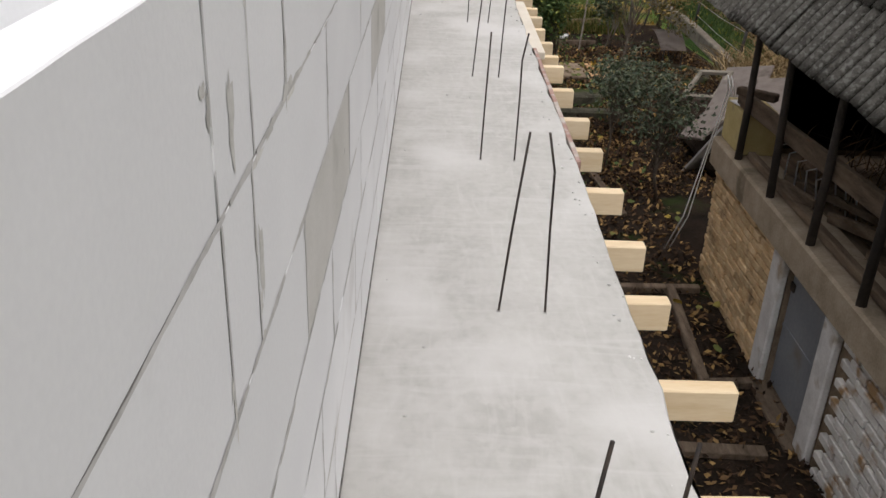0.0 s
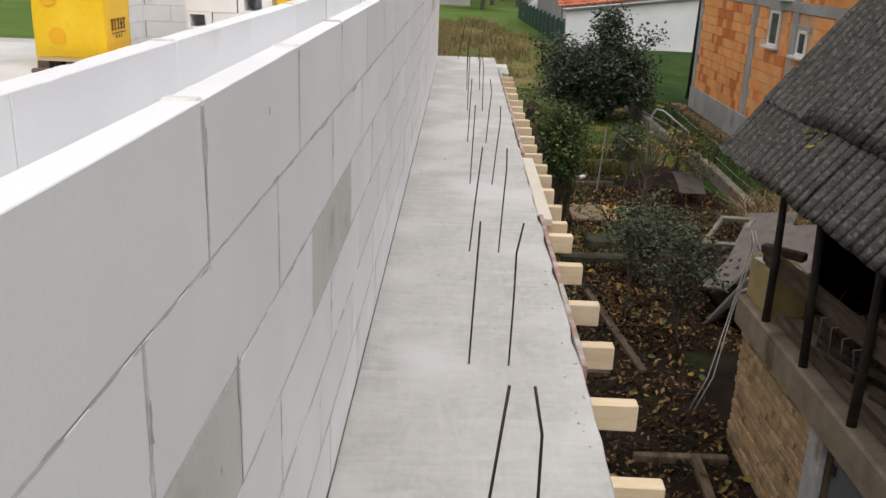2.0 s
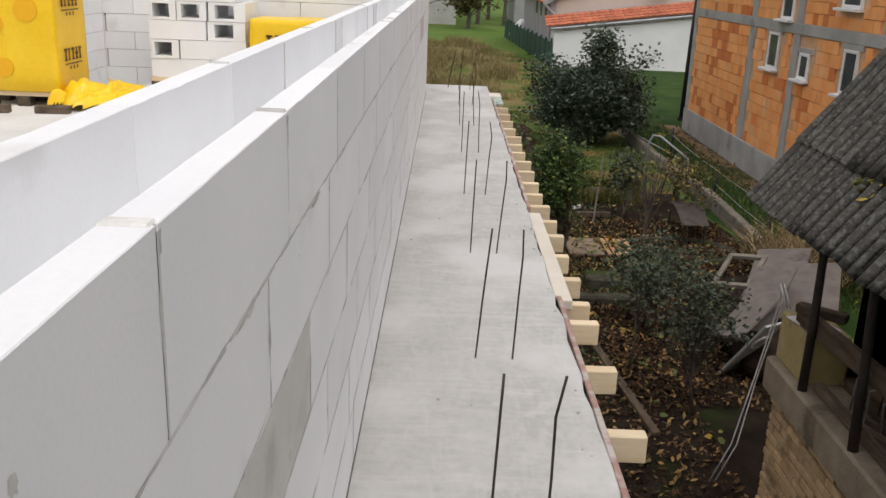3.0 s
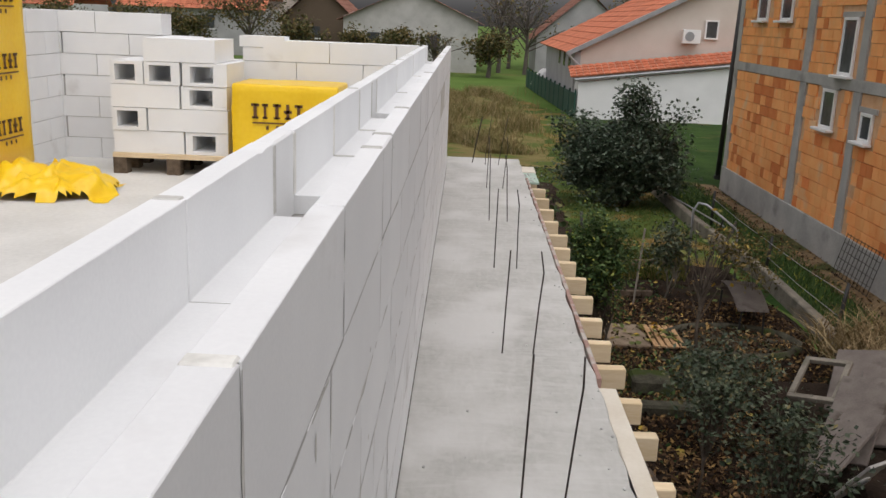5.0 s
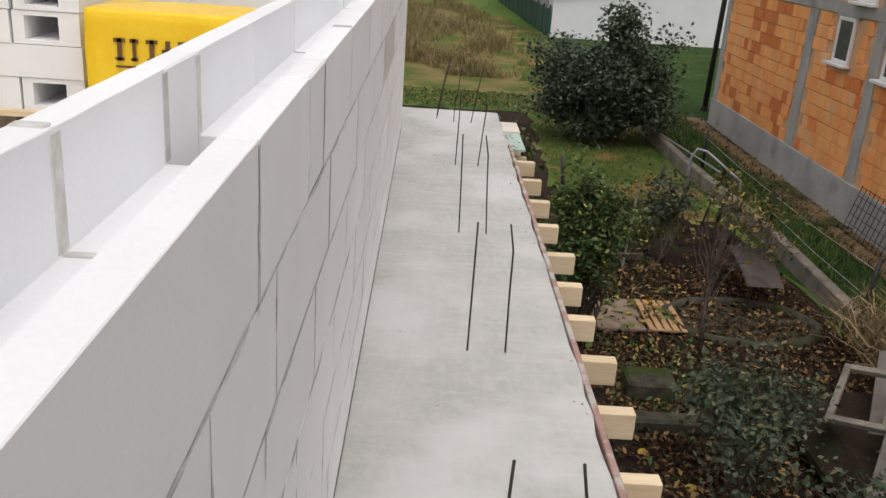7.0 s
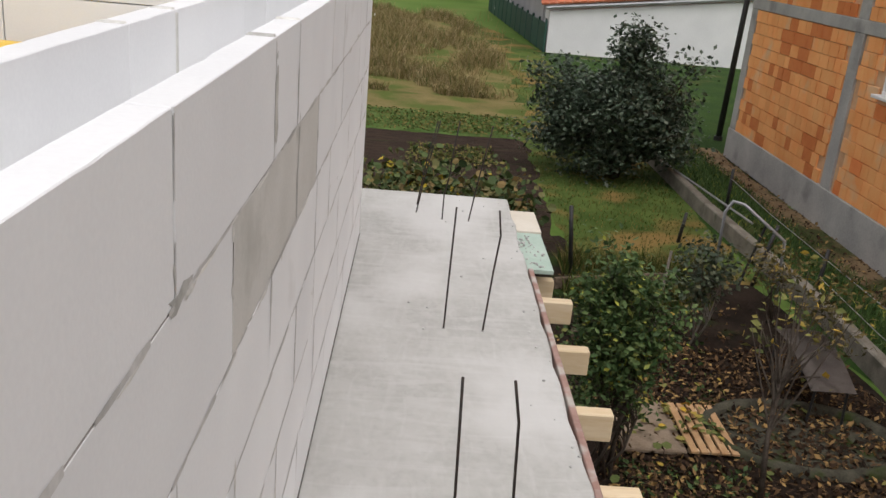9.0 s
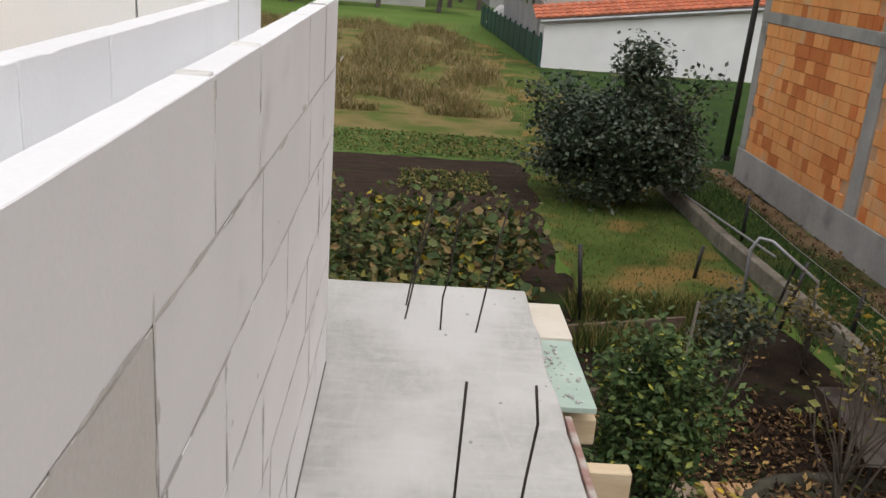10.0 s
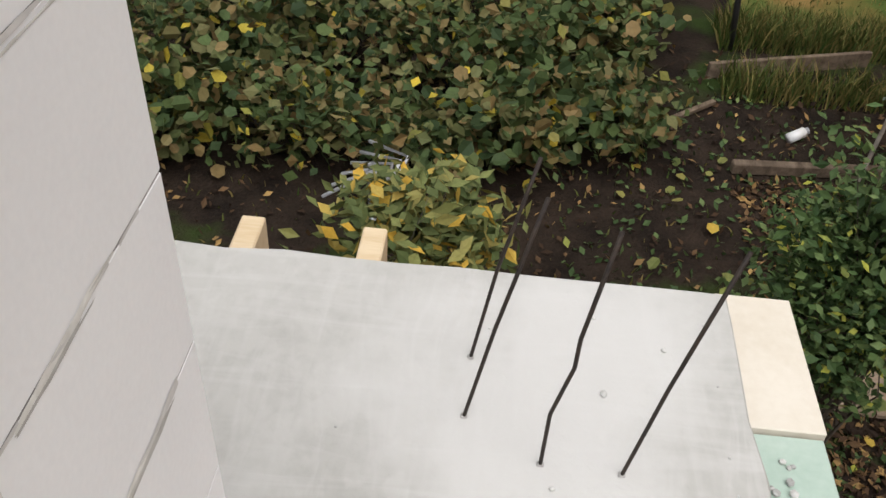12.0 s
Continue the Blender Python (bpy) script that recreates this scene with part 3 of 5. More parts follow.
def u_block(length, closed=True):
    """A trough block: outer leaf, inner leaf and bottom in one piece."""
    prof = [(0, 0), (0.27, 0), (0.27, CH), (0.225, CH), (0.225, 0.045), (0.047, 0.045), (0.047, CH), (0, CH)]
    if not closed:
        bm = bx(0, 0.047, 0, length, 0, CH, 0.004)
        return finish("trough_block", box(bm, 0.225, 0.27, 0, length, 0, CH, 0.004), AERATED)
    bm = bmesh.new()
    a = [bm.verts.new((x, 0, z)) for x, z in prof]
    b = [bm.verts.new((x, length, z)) for x, z in prof]
    for i in range(8):
        bm.faces.new((a[i], a[(i + 1) % 8], b[(i + 1) % 8], b[i]))
    for i in ((0, 1, 4, 5), (1, 2, 3, 4), (0, 5, 6, 7)):
        bm.faces.new([a[j] for j in i])
        bm.faces.new([b[j] for j in i])
    bmesh.ops.remove_doubles(bm, verts=bm.verts, dist=1e-5)
    bmesh.ops.recalc_face_normals(bm, faces=bm.faces)
    es = [e for e in bm.edges if len(e.link_faces) == 2 and e.calc_face_angle(0) > 0.5]
    bmesh.ops.bevel(bm, geom=es, offset=0.0012, segments=1, affect="EDGES")
    bmesh.ops.subdivide_edges(bm, edges=[e for e in bm.edges if abs(e.verts[0].co.y - e.verts[1].co.y) > 0.1], cuts=max(2, int(length / 0.035)), use_grid_fill=True)
    k = rs.uniform(0, 50)
    for v in bm.verts:
        if v.co.z > CH - 0.01:
            q = noise.noise(Vector((v.co.x * 30, v.co.y * 11, k)))
            chip = max(0, noise.noise(Vector((v.co.x * 25, v.co.y * 16, k + 9))) - 0.42) * 0.012
            v.co.z += q * 0.0006 - chip
            v.co.x += noise.noise(Vector((v.co.y * 14, v.co.x * 30, k + 3))) * 0.0008
    return finish("trough_block", bm, AERATED)


def jitter():
    return rs.uniform(0.0, 0.0008)


smears = []
for y0, y1 in zip(TOPJ, TOPJ[1:]):
    short = 4.15 < y0 < 4.25 or 6.05 < y0 < 6.15
    put("trough_block", u_block(y1 - y0 - 0.0045, not short), wall, (-0.27 + jitter(), y0 + 0.0022, H - CH + 0.002))
    smears.append((y0, H - CH, H))
GREYS = {(3, 0.045), (3, 1.335), (4, 8.28), (4, 8.89)}
BELOW = {4: [-0.395, -0.265, 0.33, 0.985, 1.64, 2.27, 2.89, 3.50, 4.19, 4.77, 5.42, 5.78, 6.4, 7.04, 7.69, 8.28, 8.89, 9.21, 9.83, 10.49],
         3: [-0.59, 0.045, 0.69, 1.335, 2.0, 2.61, 3.24, 3.87, 4.5, 5.1, 5.7, 6.2, 6.8, 7.38, 8.0, 8.59, 9.24, 9.54, 10.14, 10.84],
         2: [-0.28, 0.35, 0.975, 1.61, 2.24, 2.87, 3.5, 4.13, 4.7, 5.35, 5.98, 6.55, 7.1, 7.7, 8.3, 8.93, 9.25, 9.86, 10.5],
         1: [-0.48, 0.16, 0.79, 1.42, 2.05, 2.68, 3.31, 3.94, 4.5, 5.12, 5.75, 6.38, 7.0, 7.5, 8.1, 8.7, 9.3, 9.95, 10.6],
         0: [-0.3, 0.33, 0.96, 1.59, 2.2, 2.8, 3.45, 4.1, 4.72, 5.3, 5.9, 6.5, 7.15, 7.8, 8.42, 9.02, 9.6, 10.2, 10.8]}
for c in range(5):
    first = BELOW[c][0]
    cuts = [-4.1] + [round(first - 0.63 * k, 3) for k in range(5, 0, -1) if first - 0.63 * k > -4.0] + BELOW[c] + [11.133]
    for y0, y1 in zip(cuts, cuts[1:]):
        grey_one = any(c == k and abs(y0 - v) < 0.02 for k, v in GREYS)
        put("block", block_mesh(0.27, y1 - y0 - 0.004, CH - 0.0032, GREY_BLOCK if grey_one else AERATED), wall, (-0.27 + jitter(), y0 + 0.002, c * CH + 0.0022))
        smears.append((y0, c * CH, (c + 1) * CH))

# grey mortar squeezed out along the joints
sv, sf = [], []


def smear(cy, cz, w, h):
    k, b = 14, len(sv)
    for i in range(k):
        a = math.tau * i / k
        r = rs.uniform(0.4, 1.0)
        sv.append((0.0011, cy + math.cos(a) * w * r, min(H - 0.004, max(0.004, cz + math.sin(a) * h * r))))
    sv.append((0.0014, cy, min(H - 0.01, cz)))
    sf.extend((b + i, b + (i + 1) % k, b + k) for i in range(k))


for y0, z0, z1 in smears:
    for _ in range(rs.choice((1, 2, 2, 3, 4))):
        smear(y0 + rs.uniform(-0.006, 0.006), rs.uniform(z0, z1), rs.uniform(0.003, 0.010), rs.uniform(0.015, 0.06))
    for _ in range(rs.choice((2, 3, 3, 4, 6))):
        smear(y0 + rs.uniform(0, 0.6), z0 + rs.uniform(-0.006, 0.004), rs.uniform(0.02, 0.10), rs.uniform(0.002, 0.007))
    if rs.random() < 0.25:
        smear(y0 + rs.uniform(0, 0.6), rs.uniform(z0, z1), rs.uniform(0.006, 0.012), rs.uniform(0.004, 0.010))
for cy, cz, w, h in ((-0.335, 1.045, 0.016, 0.06), (-0.245, 0.86, 0.016, 0.07), (-0.05, 0.985, 0.045, 0.014), (0.57, 1.12, 0.014, 0.05), (8.60, 1.07, 0.026, 0.10),
                     (8.88, 0.86, 0.014, 0.08), (8.02, 0.98, 0.07, 0.014), (8.0, 0.73, 0.02, 0.03), (10.36, 0.985, 0.05, 0.012), (10.05, 0.976, 0.10, 0.010), (10.775, 0.945, 0.007, 0.028), (10.70, 0.745, 0.018, 0.035), (10.75, 0.62, 0.018, 0.08),
                     (5.035, 1.08, 0.012, 0.08), (3.38, 0.93, 0.012, 0.03), (10.8, 0.86, 0.014, 0.06)):
    smear(cy, cz, w, h)
put("mortar_smears", mesh("mortar_smears", sv, sf, SMEAR), wall, None, "grey mortar smears along the block joints", "stuff")
# grey mortar wiped along every joint of the outer face, uneven in width and broken here and there
jv, jf = [], []


def wiped(p, q, half):
    """A wavering strip on the wall's face from p to q, both (y, z)."""
    n = max(3, int(math.hypot(q[0] - p[0], q[1] - p[1]) / 0.02))
    up = abs(q[1] - p[1]) > abs(q[0] - p[0])
    seed, prev = rs.uniform(0, 90), None
    for i in range(n + 1):
        t = i / n
        y, z = p[0] + (q[0] - p[0]) * t, p[1] + (q[1] - p[1]) * t
        k = noise.noise(Vector((i * 0.31, seed, 0)))
        w = max(0.0012, half * (1 + 1.1 * k + 0.7 * noise.noise(Vector((i * 0.9, seed, 4)))))
        o = 0.0016 * noise.noise(Vector((i * 0.2, seed, 9)))
        b = len(jv)
        jv.extend([(0.0012, y - w + o, z), (0.0012, y + w + o, z)] if up else [(0.0012, y, z - w + o), (0.0012, y, z + w + o)])
        if prev is not None and k > -0.18:
            jf.append((prev, prev + 1, b + 1, b))
        prev = b


for c in range(1, 6):
    for i in range(26):
        wiped((-4.0 + i * 0.58, c * CH + 0.0015), (-4.0 + (i + 1) * 0.58, c * CH + 0.0015), rs.choice((0.0018, 0.0022, 0.0034)))
for y0, z0, z1 in smears:
    if -4 < y0 < 11.1:
        wiped((y0, z0 + 0.004), (y0 + rs.uniform(-0.003, 0.003), z1 - 0.004), rs.choice((0.0016, 0.0022, 0.0034)))
put("wiped_joints", mesh("wiped_joints", jv, jf, WIPED), wall, None, "uneven grey mortar lines", "stuff")
put("bed_joint", finish("bed_joint", bx(-0.262, 0.0035, -4.1, 11.13, 0.0, 0.007), DARK_BED), wall)
# mortar in the trough joints, and lumps on the rim
bm = bmesh.new()
for y0 in TOPJ[1:-1]:
    for x0, x1 in ((-0.044, -0.0013), (-0.267, -0.2262)):
        box(bm, x0, x1, y0 - 0.0042, y0 + 0.0042, H - CH + 0.004, H - 0.0025)
    if not (4.15 < y0 < 4.5 or 6.05 < y0 < 6.3):
        box(bm, -0.2255, -0.0465, y0 - 0.0042, y0 + 0.0042, H - CH + 0.006, H - CH + 0.046)
put("joint_fill", finish("joint_fill", bm, MORTAR), wall)
bm = bmesh.new()
for y0, y1 in zip(TOPJ, TOPJ[1:]):
    if rs.random() < 0.3 or 4.15 < y0 < 5.1 or 6.0 < y0 < 6.3:
        w = 0.016 if 4.15 < y0 < 6.3 else rs.uniform(0.004, 0.009)
        box(bm, -0.228, -0.2215, y0 - w, y0 + w, H - CH + 0.05, H - 0.003, 0.002)
        if not (4.15 < y0 < 4.5 or 6.05 < y0 < 6.3):
            box(bm, -0.224, -0.05, y0 - w * 0.4, y0 + w * 0.4, H - CH + 0.046, H - CH + 0.0505, 0.001)
    if rs.random() < 0.4 or any(abs(y0 - q) < 0.01 for q in (-0.4, 3.035, 5.03, 8.59, 8.86)):
        box(bm, -0.045, -0.002, y0 - 0.012, y0 + 0.010, H - 0.001, H + 0.0045, 0.002)
    if rs.random() < 0.35:
        box(bm, -0.268, -0.228, y0 - 0.012, y0 + 0.010, H - 0.001, H + 0.0045, 0.002)
put("joint_mortar", finish("joint_mortar", bm, SMEAR), wall)

# ---- the end wall and the partition, inside ----
end = put("wall_north", finish("wall_north", bx(-3.64, -0.3, 10.85, 11.12, 0.004, 0.75), MORTAR), None, None, "white aerated concrete block wall, stepped and unfinished", "structure")
for c in range(7):
    x = -3.93 + (c % 2) * 0.31
    if c % 2:
        put("block", block_mesh(0.30, 0.285, CH - 0.005, AERATED), end, (-3.935, 10.842, c * CH + 0.004))
    while x < -0.35:
        w = min(0.625, -0.297 - x)
        mid_x = x + w / 2
        h = 7 if mid_x < -2.5 else (5 if mid_x < -1.5 else 6)
        if c < h:
            put("block", block_mesh(w - 0.006, 0.285, CH - 0.005, AERATED), end, (x + 0.003, 10.842 + jitter(), c * CH + 0.004))
        x += w
put("block", block_mesh(0.34, 0.22, 0.12, AERATED), end, (-1.93, 10.85, 5 * CH + 0.004))
put("block", block_mesh(0.42, 0.24, 0.10, AERATED), end, (-1.96, 10.845, 5 * CH + 0.128))
side = put("wall_partition", finish("wall_partition", bx(-3.93, -3.66, 9.7, 10.83, 0.004, 1.2), MORTAR), None, None, "white aerated concrete block partition", "structure")
for c in range(7):
    y = 9.6 - (c % 2) * 0.3
    while y < 10.8:
        w = min(0.625, 10.839 - y)
        put("block", block_mesh(0.285, w - 0.006, CH - 0.005, AERATED), side, (-3.935 + jitter(), y + 0.003, c * CH + 0.004))
        y += w

# ---- things on the floor inside ----
def pallet(p, w, d, label="rough wooden pallet on blocks", foot=0.10):
    t = thing("pallet", label, "pallet", at=p)
    u = foot - 0.10
    for i in range(5):
        part("deck_board", bx(0, w, i * (d - 0.1) / 4, i * (d - 0.1) / 4 + 0.1, 0.12 + u, 0.142 + u, 0.003), TIMBER, t)
    for i in range(3):
        for j in range(3):
            part("foot_block", bx(i * (w - 0.12) / 2, i * (w - 0.12) / 2 + 0.12, j * (d - 0.12) / 2, j * (d - 0.12) / 2 + 0.12, 0.0, foot, 0.004), OLD_WOOD, t)
    for j in range(3):
        part("stringer", bx(0, w, j * (d - 0.1) / 2, j * (d - 0.1) / 2 + 0.1, foot, foot + 0.02, 0.002), TIMBER, t)
    return t


def hollow(w, d, h, holes):
    """A pillar block with square holes through its length."""
    bm = bmesh.new()
    t = 0.028
    box(bm, 0, w, 0, d, 0, t, 0)
    box(bm, 0, w, 0, d, h - t, h, 0)
    hole = min(0.2, w * 0.62)
    a = (w - hole) * 0.36
    box(bm, 0, a, 0, d, t + 0.0005, h - t - 0.0005, 0)
    box(bm, a + hole, w, 0, d, t + 0.0005, h - t - 0.0005, 0)
    return finish("block", bm, AERATED)


pallet((-2.9, 10.08, 0), 1.06, 0.7, "rough wooden pallet under the loose blocks", 0.145)
z = 0.188
SH = 0.198
rows = [[(0, 0.62, 0), (0.63, 0.38, 1)], [(0, 0.30, 1), (0.31, 0.70, 0)], [(0, 0.60, 0), (0.61, 0.40, 1)], [(0, 0.29, 1), (0.30, 0.31, 1), (0.62, 0.39, 1)], [(0.3, 0.62, 0)]]
for i, row in enumerate(rows):
    for x, w, hol in row:
        me = hollow(w - 0.006, 0.62, SH - 0.004, 1) if hol else block_mesh(w - 0.006, 0.62, SH - 0.004, AERATED)
        put("loose_block", me, None, (-2.9 + x + rs.uniform(0, 0.012), 10.10 + rs.uniform(-0.012, 0.012), z + i * SH),
            "white aerated concrete block with a square hole, stacked" if hol else "solid white aerated concrete block, stacked", "", "block", "blocks stacked on the pallet")


def foil_pack(name, label, p, w, d, h, prints, rz=0):
    """A pack of blocks wrapped in yellow foil, with printed marks on front and side."""
    t = thing(name, label, "wrapped pallet", at=pose(*p, 0, 0, rz))
    bm = bx(0, w, 0, d, 0, h, 0.012)
    bmesh.ops.subdivide_edges(bm, edges=[e for e in bm.edges if e.calc_length() > 0.2], cuts=10, use_grid_fill=True)
    for v in bm.verts:
        q = noise.noise_vector(v.co * 6)
        v.co += q * 0.008
    part("wrapping", bm, YFOIL, t, smooth=True)
    for face, u, zc, s in prints:
        bm = bmesh.new()
        for k in range(5):
            bw = s * (0.16 if k != 1 else 0.12)
            u0 = u + k * s * 0.22
            for a0, a1, b0, b1 in ((0.3, 0.7, 0, 1), (0.0, 1.0, 0.82, 1.0) if k != 3 else (0, 1, 0.4, 0.6), (0.1, 0.9, 0, 0.14)):
                xa, xb, za, zb = u0 + bw * a0, u0 + bw * a1, zc + s * 0.3 * b0, zc + s * 0.3 * b1
                if face == "front":
                    box(bm, xa, xb, -0.013, -0.009, za, zb)
                else:
                    box(bm, w + 0.009, w + 0.013, xa, xb, za, zb)
        if face == "front":
            box(bm, u + s * 0.02, u + s * 1.05, -0.013, -0.009, zc - s * 0.10, zc - s * 0.07)
        else:
            box(bm, w + 0.009, w + 0.013, u + s * 0.02, u + s * 1.05, zc - s * 0.10, zc - s * 0.07)
        part("printed_mark", bm, INK, t, "dark brown printed maker's mark")
        for k in range(3):
            bm = bmesh.new()
            c = (u + s * (0.3 + 0.2 * k), zc - s * 0.22)
            if face == "front":
                box(bm, c[0], c[0] + s * 0.05, -0.013, -0.009, c[1], c[1] + s * 0.08)
            else:
                box(bm, w + 0.009, w + 0.013, c[0], c[0] + s * 0.05, c[1], c[1] + s * 0.08)
            part("small_print", bm, INK, t)
    return t


pallet((-4.15, 8.97, 0), 0.78, 0.72, "rough wooden pallet under the tall yellow pack")
tall = foil_pack("tall_foil_pack", "tall block pack wrapped in bright yellow printed foil", (-4.15, 8.95, 0.143), 0.75, 0.74, 1.75,
                 [("side", 0.16, 0.28, 0.38), ("side", 0.16, 0.78, 0.38), ("side", 0.16, 1.28, 0.38)])
for cx, cz, r in ((0.18, 0.62, 0.10), (0.5, 0.75, 0.11), (0.25, 0.22, 0.09), (0.55, 1.15, 0.1)):
    bm = bmesh.new()
    bmesh.ops.create_cone(bm, cap_ends=True, segments=20, radius1=r, radius2=r, depth=0.004, matrix=pose(cx, -0.011, cz, 90))
    part("printed_dot", bm, ORANGE_INK, tall, "orange printed dot")
pallet((-1.8, 9.98, 0), 0.9, 0.62, "rough wooden pallet under the low yellow pack", 0.145)
foil_pack("low_foil_pack", "low block pack wrapped in bright yellow printed foil", (-1.815, 9.96, 0.188), 0.9, 0.64, 0.645, [("front", 0.17, 0.36, 0.42)])
# crumpled foil heap
bm = bmesh.new()
bmesh.ops.create_grid(bm, x_segments=46, y_segments=34, size=0.5)
for v in bm.verts:
    x, y = v.co.x * 1.05, v.co.y * 0.75
    e = max(0, 1 - (x * x / 0.27 + y * y / 0.14))
    r = abs(noise.noise(Vector((x * 5, y * 5, 1)))) * 0.30 + abs(noise.noise(Vector((x * 11, y * 11, 4)))) * 0.14
    q = noise.noise_vector(Vector((x * 6, y * 6, 7))) * 0.09
    v.co = (x + q.x, y + q.y, 0.006 + e ** 0.5 * (0.17 + r * 0.62))
bmesh.ops.delete(bm, geom=[v for v in bm.verts if v.co.z <= 0.0065 and noise.noise(v.co * 4) > 0.05], context="VERTS")
put("crumpled_foil", finish("crumpled_foil", bm, YFOIL, True), None, pose(-3.03, 9.12, 0, 0, 0, 12), "crumpled heap of yellow wrapping foil on the floor", "", "foil")
for x, y in ((-3.86, 8.62), (-3.34, 8.68)):
    put("timber_offcut", finish("timber_offcut", bx(-0.15, 0.15, -0.05, 0.05, 0, 0.075, 0.008), OLD_WOOD), None, pose(x, y - 0.05, 0, 0, 0, 5), "short weathered timber offcut on the floor", "",
        "timber", "offcuts by the pack")
put("concrete_brick", finish("concrete_brick", bx(-0.16, 0.16, -0.3, 0.3, 0, 0.12, 0.01), OLD_CONCRETE), None, (-3.40, 6.88, 0), "grey concrete block lying on the floor", "", "block")

# ---- the old shed in the garden ----
shed = thing("shed", "old brick shed with a lichened corrugated roof and open loft", "shed", at=(2.95, 7.15, G))


def sp(name, bm, material, label="", smooth=False, parent=None):
    """A part of the shed, given in the world's places."""
    me = finish(name, bm, material, smooth)
    me.transform(Matrix.Translation((-2.95, -7.15, -G)))
    return put(name, me, parent or shed, None, label)


front = sp("front_wall", bx(3.0, 3.25, 5.10, 7.13, G, -1.775), OLD_MORTAR, "yellow brick front wall")
sp("front_wall", bx(3.0, 3.25, 2.9, 4.28, G, -1.775), OLD_MORTAR, "flaking limewashed brick front wall")
sp("side_wall", bx(3.26, 5.9, 6.9, 7.13, G, -1.4), OLD_MORTAR)
sp("back_wall", bx(5.9, 6.1, -3.0, 7.13, G, -0.2), OLD_MORTAR)
sp("front_wall", bx(3.0, 3.25, -3.0, 2.2, G, -1.775), LIME)
sp("concrete_beam", bx(2.90, 3.30, -3.0, 7.17, -1.772, -1.49, 0.02), EARTHY, "rough weathered concrete ring beam")
sp("loft_floor", bx(3.31, 5.89, -3.0, 6.89, -1.62, -1.55), OLD_WOOD)
for y0, y1 in ((5.10, 5.33), (4.06, 4.28)):
    sp("door_jamb", bx(2.935, 2.997, y0, y1, G, -1.776, 0.012), LIME, "limewashed plaster door jamb")
door = sp("door", bx(3.04, 3.075, 4.285, 5.095, G + 0.03, -1.785, 0.004), SHEET_METAL, "blue-grey sheet metal door")
sp("door_rib", bx(3.032, 3.039, 4.29, 5.09, -2.36, -2.33, 0.002), SHEET_METAL, parent=door)
sp("hinge", bx(3.025, 3.039, 5.02, 5.09, -2.03, -1.96, 0.003), DARK_WOOD, parent=door)
sp("door_sill", bx(2.86, 3.1, 4.2, 5.15, G - 0.01, G + 0.03, 0.01), OLD_WOOD)
sp("gate_post", bx(2.93, 3.05, 2.72, 2.88, G, -1.776, 0.01), LIME)
sp("corner_pillar", bx(2.97, 3.3, 6.62, 7.15, -1.488, -1.10, 0.01), YPLASTER, "yellow plastered corner pillar")
rb = random.Random(8)
brick_me = [finish("brick", bx(0, 0.06, 0, L, 0, 0.062, 0.006), YBRICK) for L in (0.235, 0.11)]
white_me = [finish("brick", bx(0, 0.06, 0, L, 0, 0.062, 0.006), WBRICK) for L in (0.235, 0.11)]
for y0, y1, mes in ((5.335, 7.14, brick_me), (3.0, 4.05, white_me)):
    for k in range(15):
        y = y0 + (0.12 if k % 2 else 0)
        if k % 2:
            put("brick", mes[1], shed, (3.0 - 0.045 - 2.95 + rb.uniform(-0.006, 0.008), y0 - 7.15, 0.004 + k * 0.077))
        while y + 0.2 < y1:
            L = 0.235 if y + 0.24 < y1 else 0.11
            put("brick", mes[0 if L > 0.2 else 1], shed, (3.0 - 0.045 - 2.95 + rb.uniform(-0.009, 0.009), y - 7.15, 0.004 + k * 0.077))
            y += L + 0.012
for k in range(18):
    x = 3.02 + (0.12 if k % 2 else 0)
    while x < 5.6:
        put("brick", brick_me[0], shed, pose(x - 2.95 + 0.235, -0.025 + rb.uniform(-0.004, 0.004), 0.004 + k * 0.077, 0, 0, 90))
        x += 0.247
for y, lean in ((6.53, 0.02), (5.66, -0.03), (4.78, 0.03), (3.90, 0.02), (2.9, 0.0), (1.9, 0.02), (0.8, 0.0)):
    sp("post", tube(bmesh.new(), [(2.95, y, -1.50), (2.94 + lean * 0.5, y, -0.9), (2.92 + lean, y + 0.02, -0.02)], 0.036, 8, 0.030), DARK_WOOD, "dark round wooden post", True)
for p, q, w, h in (((3.0, 6.9, -1.02), (3.06, -2.5, -0.55), 0.05, 0.15), ((3.05, 6.5, -1.44), (3.1, -2.5, -1.40), 0.07, 0.07), ((2.93, 6.8, -0.93), (3.2, 6.55, -0.93), 0.09, 0.07),
                   ((3.2, 6.0, -1.45), (3.6, 4.2, -1.25), 0.06, 0.06), ((3.25, 5.2, -1.45), (3.8, 3.0, -1.1), 0.05, 0.09), ((3.15, 6.7, -0.30), (3.15, -2.5, -0.30), 0.1, 0.12),
                   ((3.3, 4.6, -1.48), (3.3, 2.8, -1.40), 0.05, 0.10), ((3.1, 5.9, -1.46), (3.22, 5.4, -1.44), 0.06, 0.08)):
    sp("rail", board(p, q, w, h), OLD_WOOD)
# corrugated roof, two runs of sheets a side
E0, SL = Vector((2.56, 7.06, -0.19)), Vector((1, 0, 1.28)).normalized()
NRM = Vector((-1.28, 0, 1)).normalized()


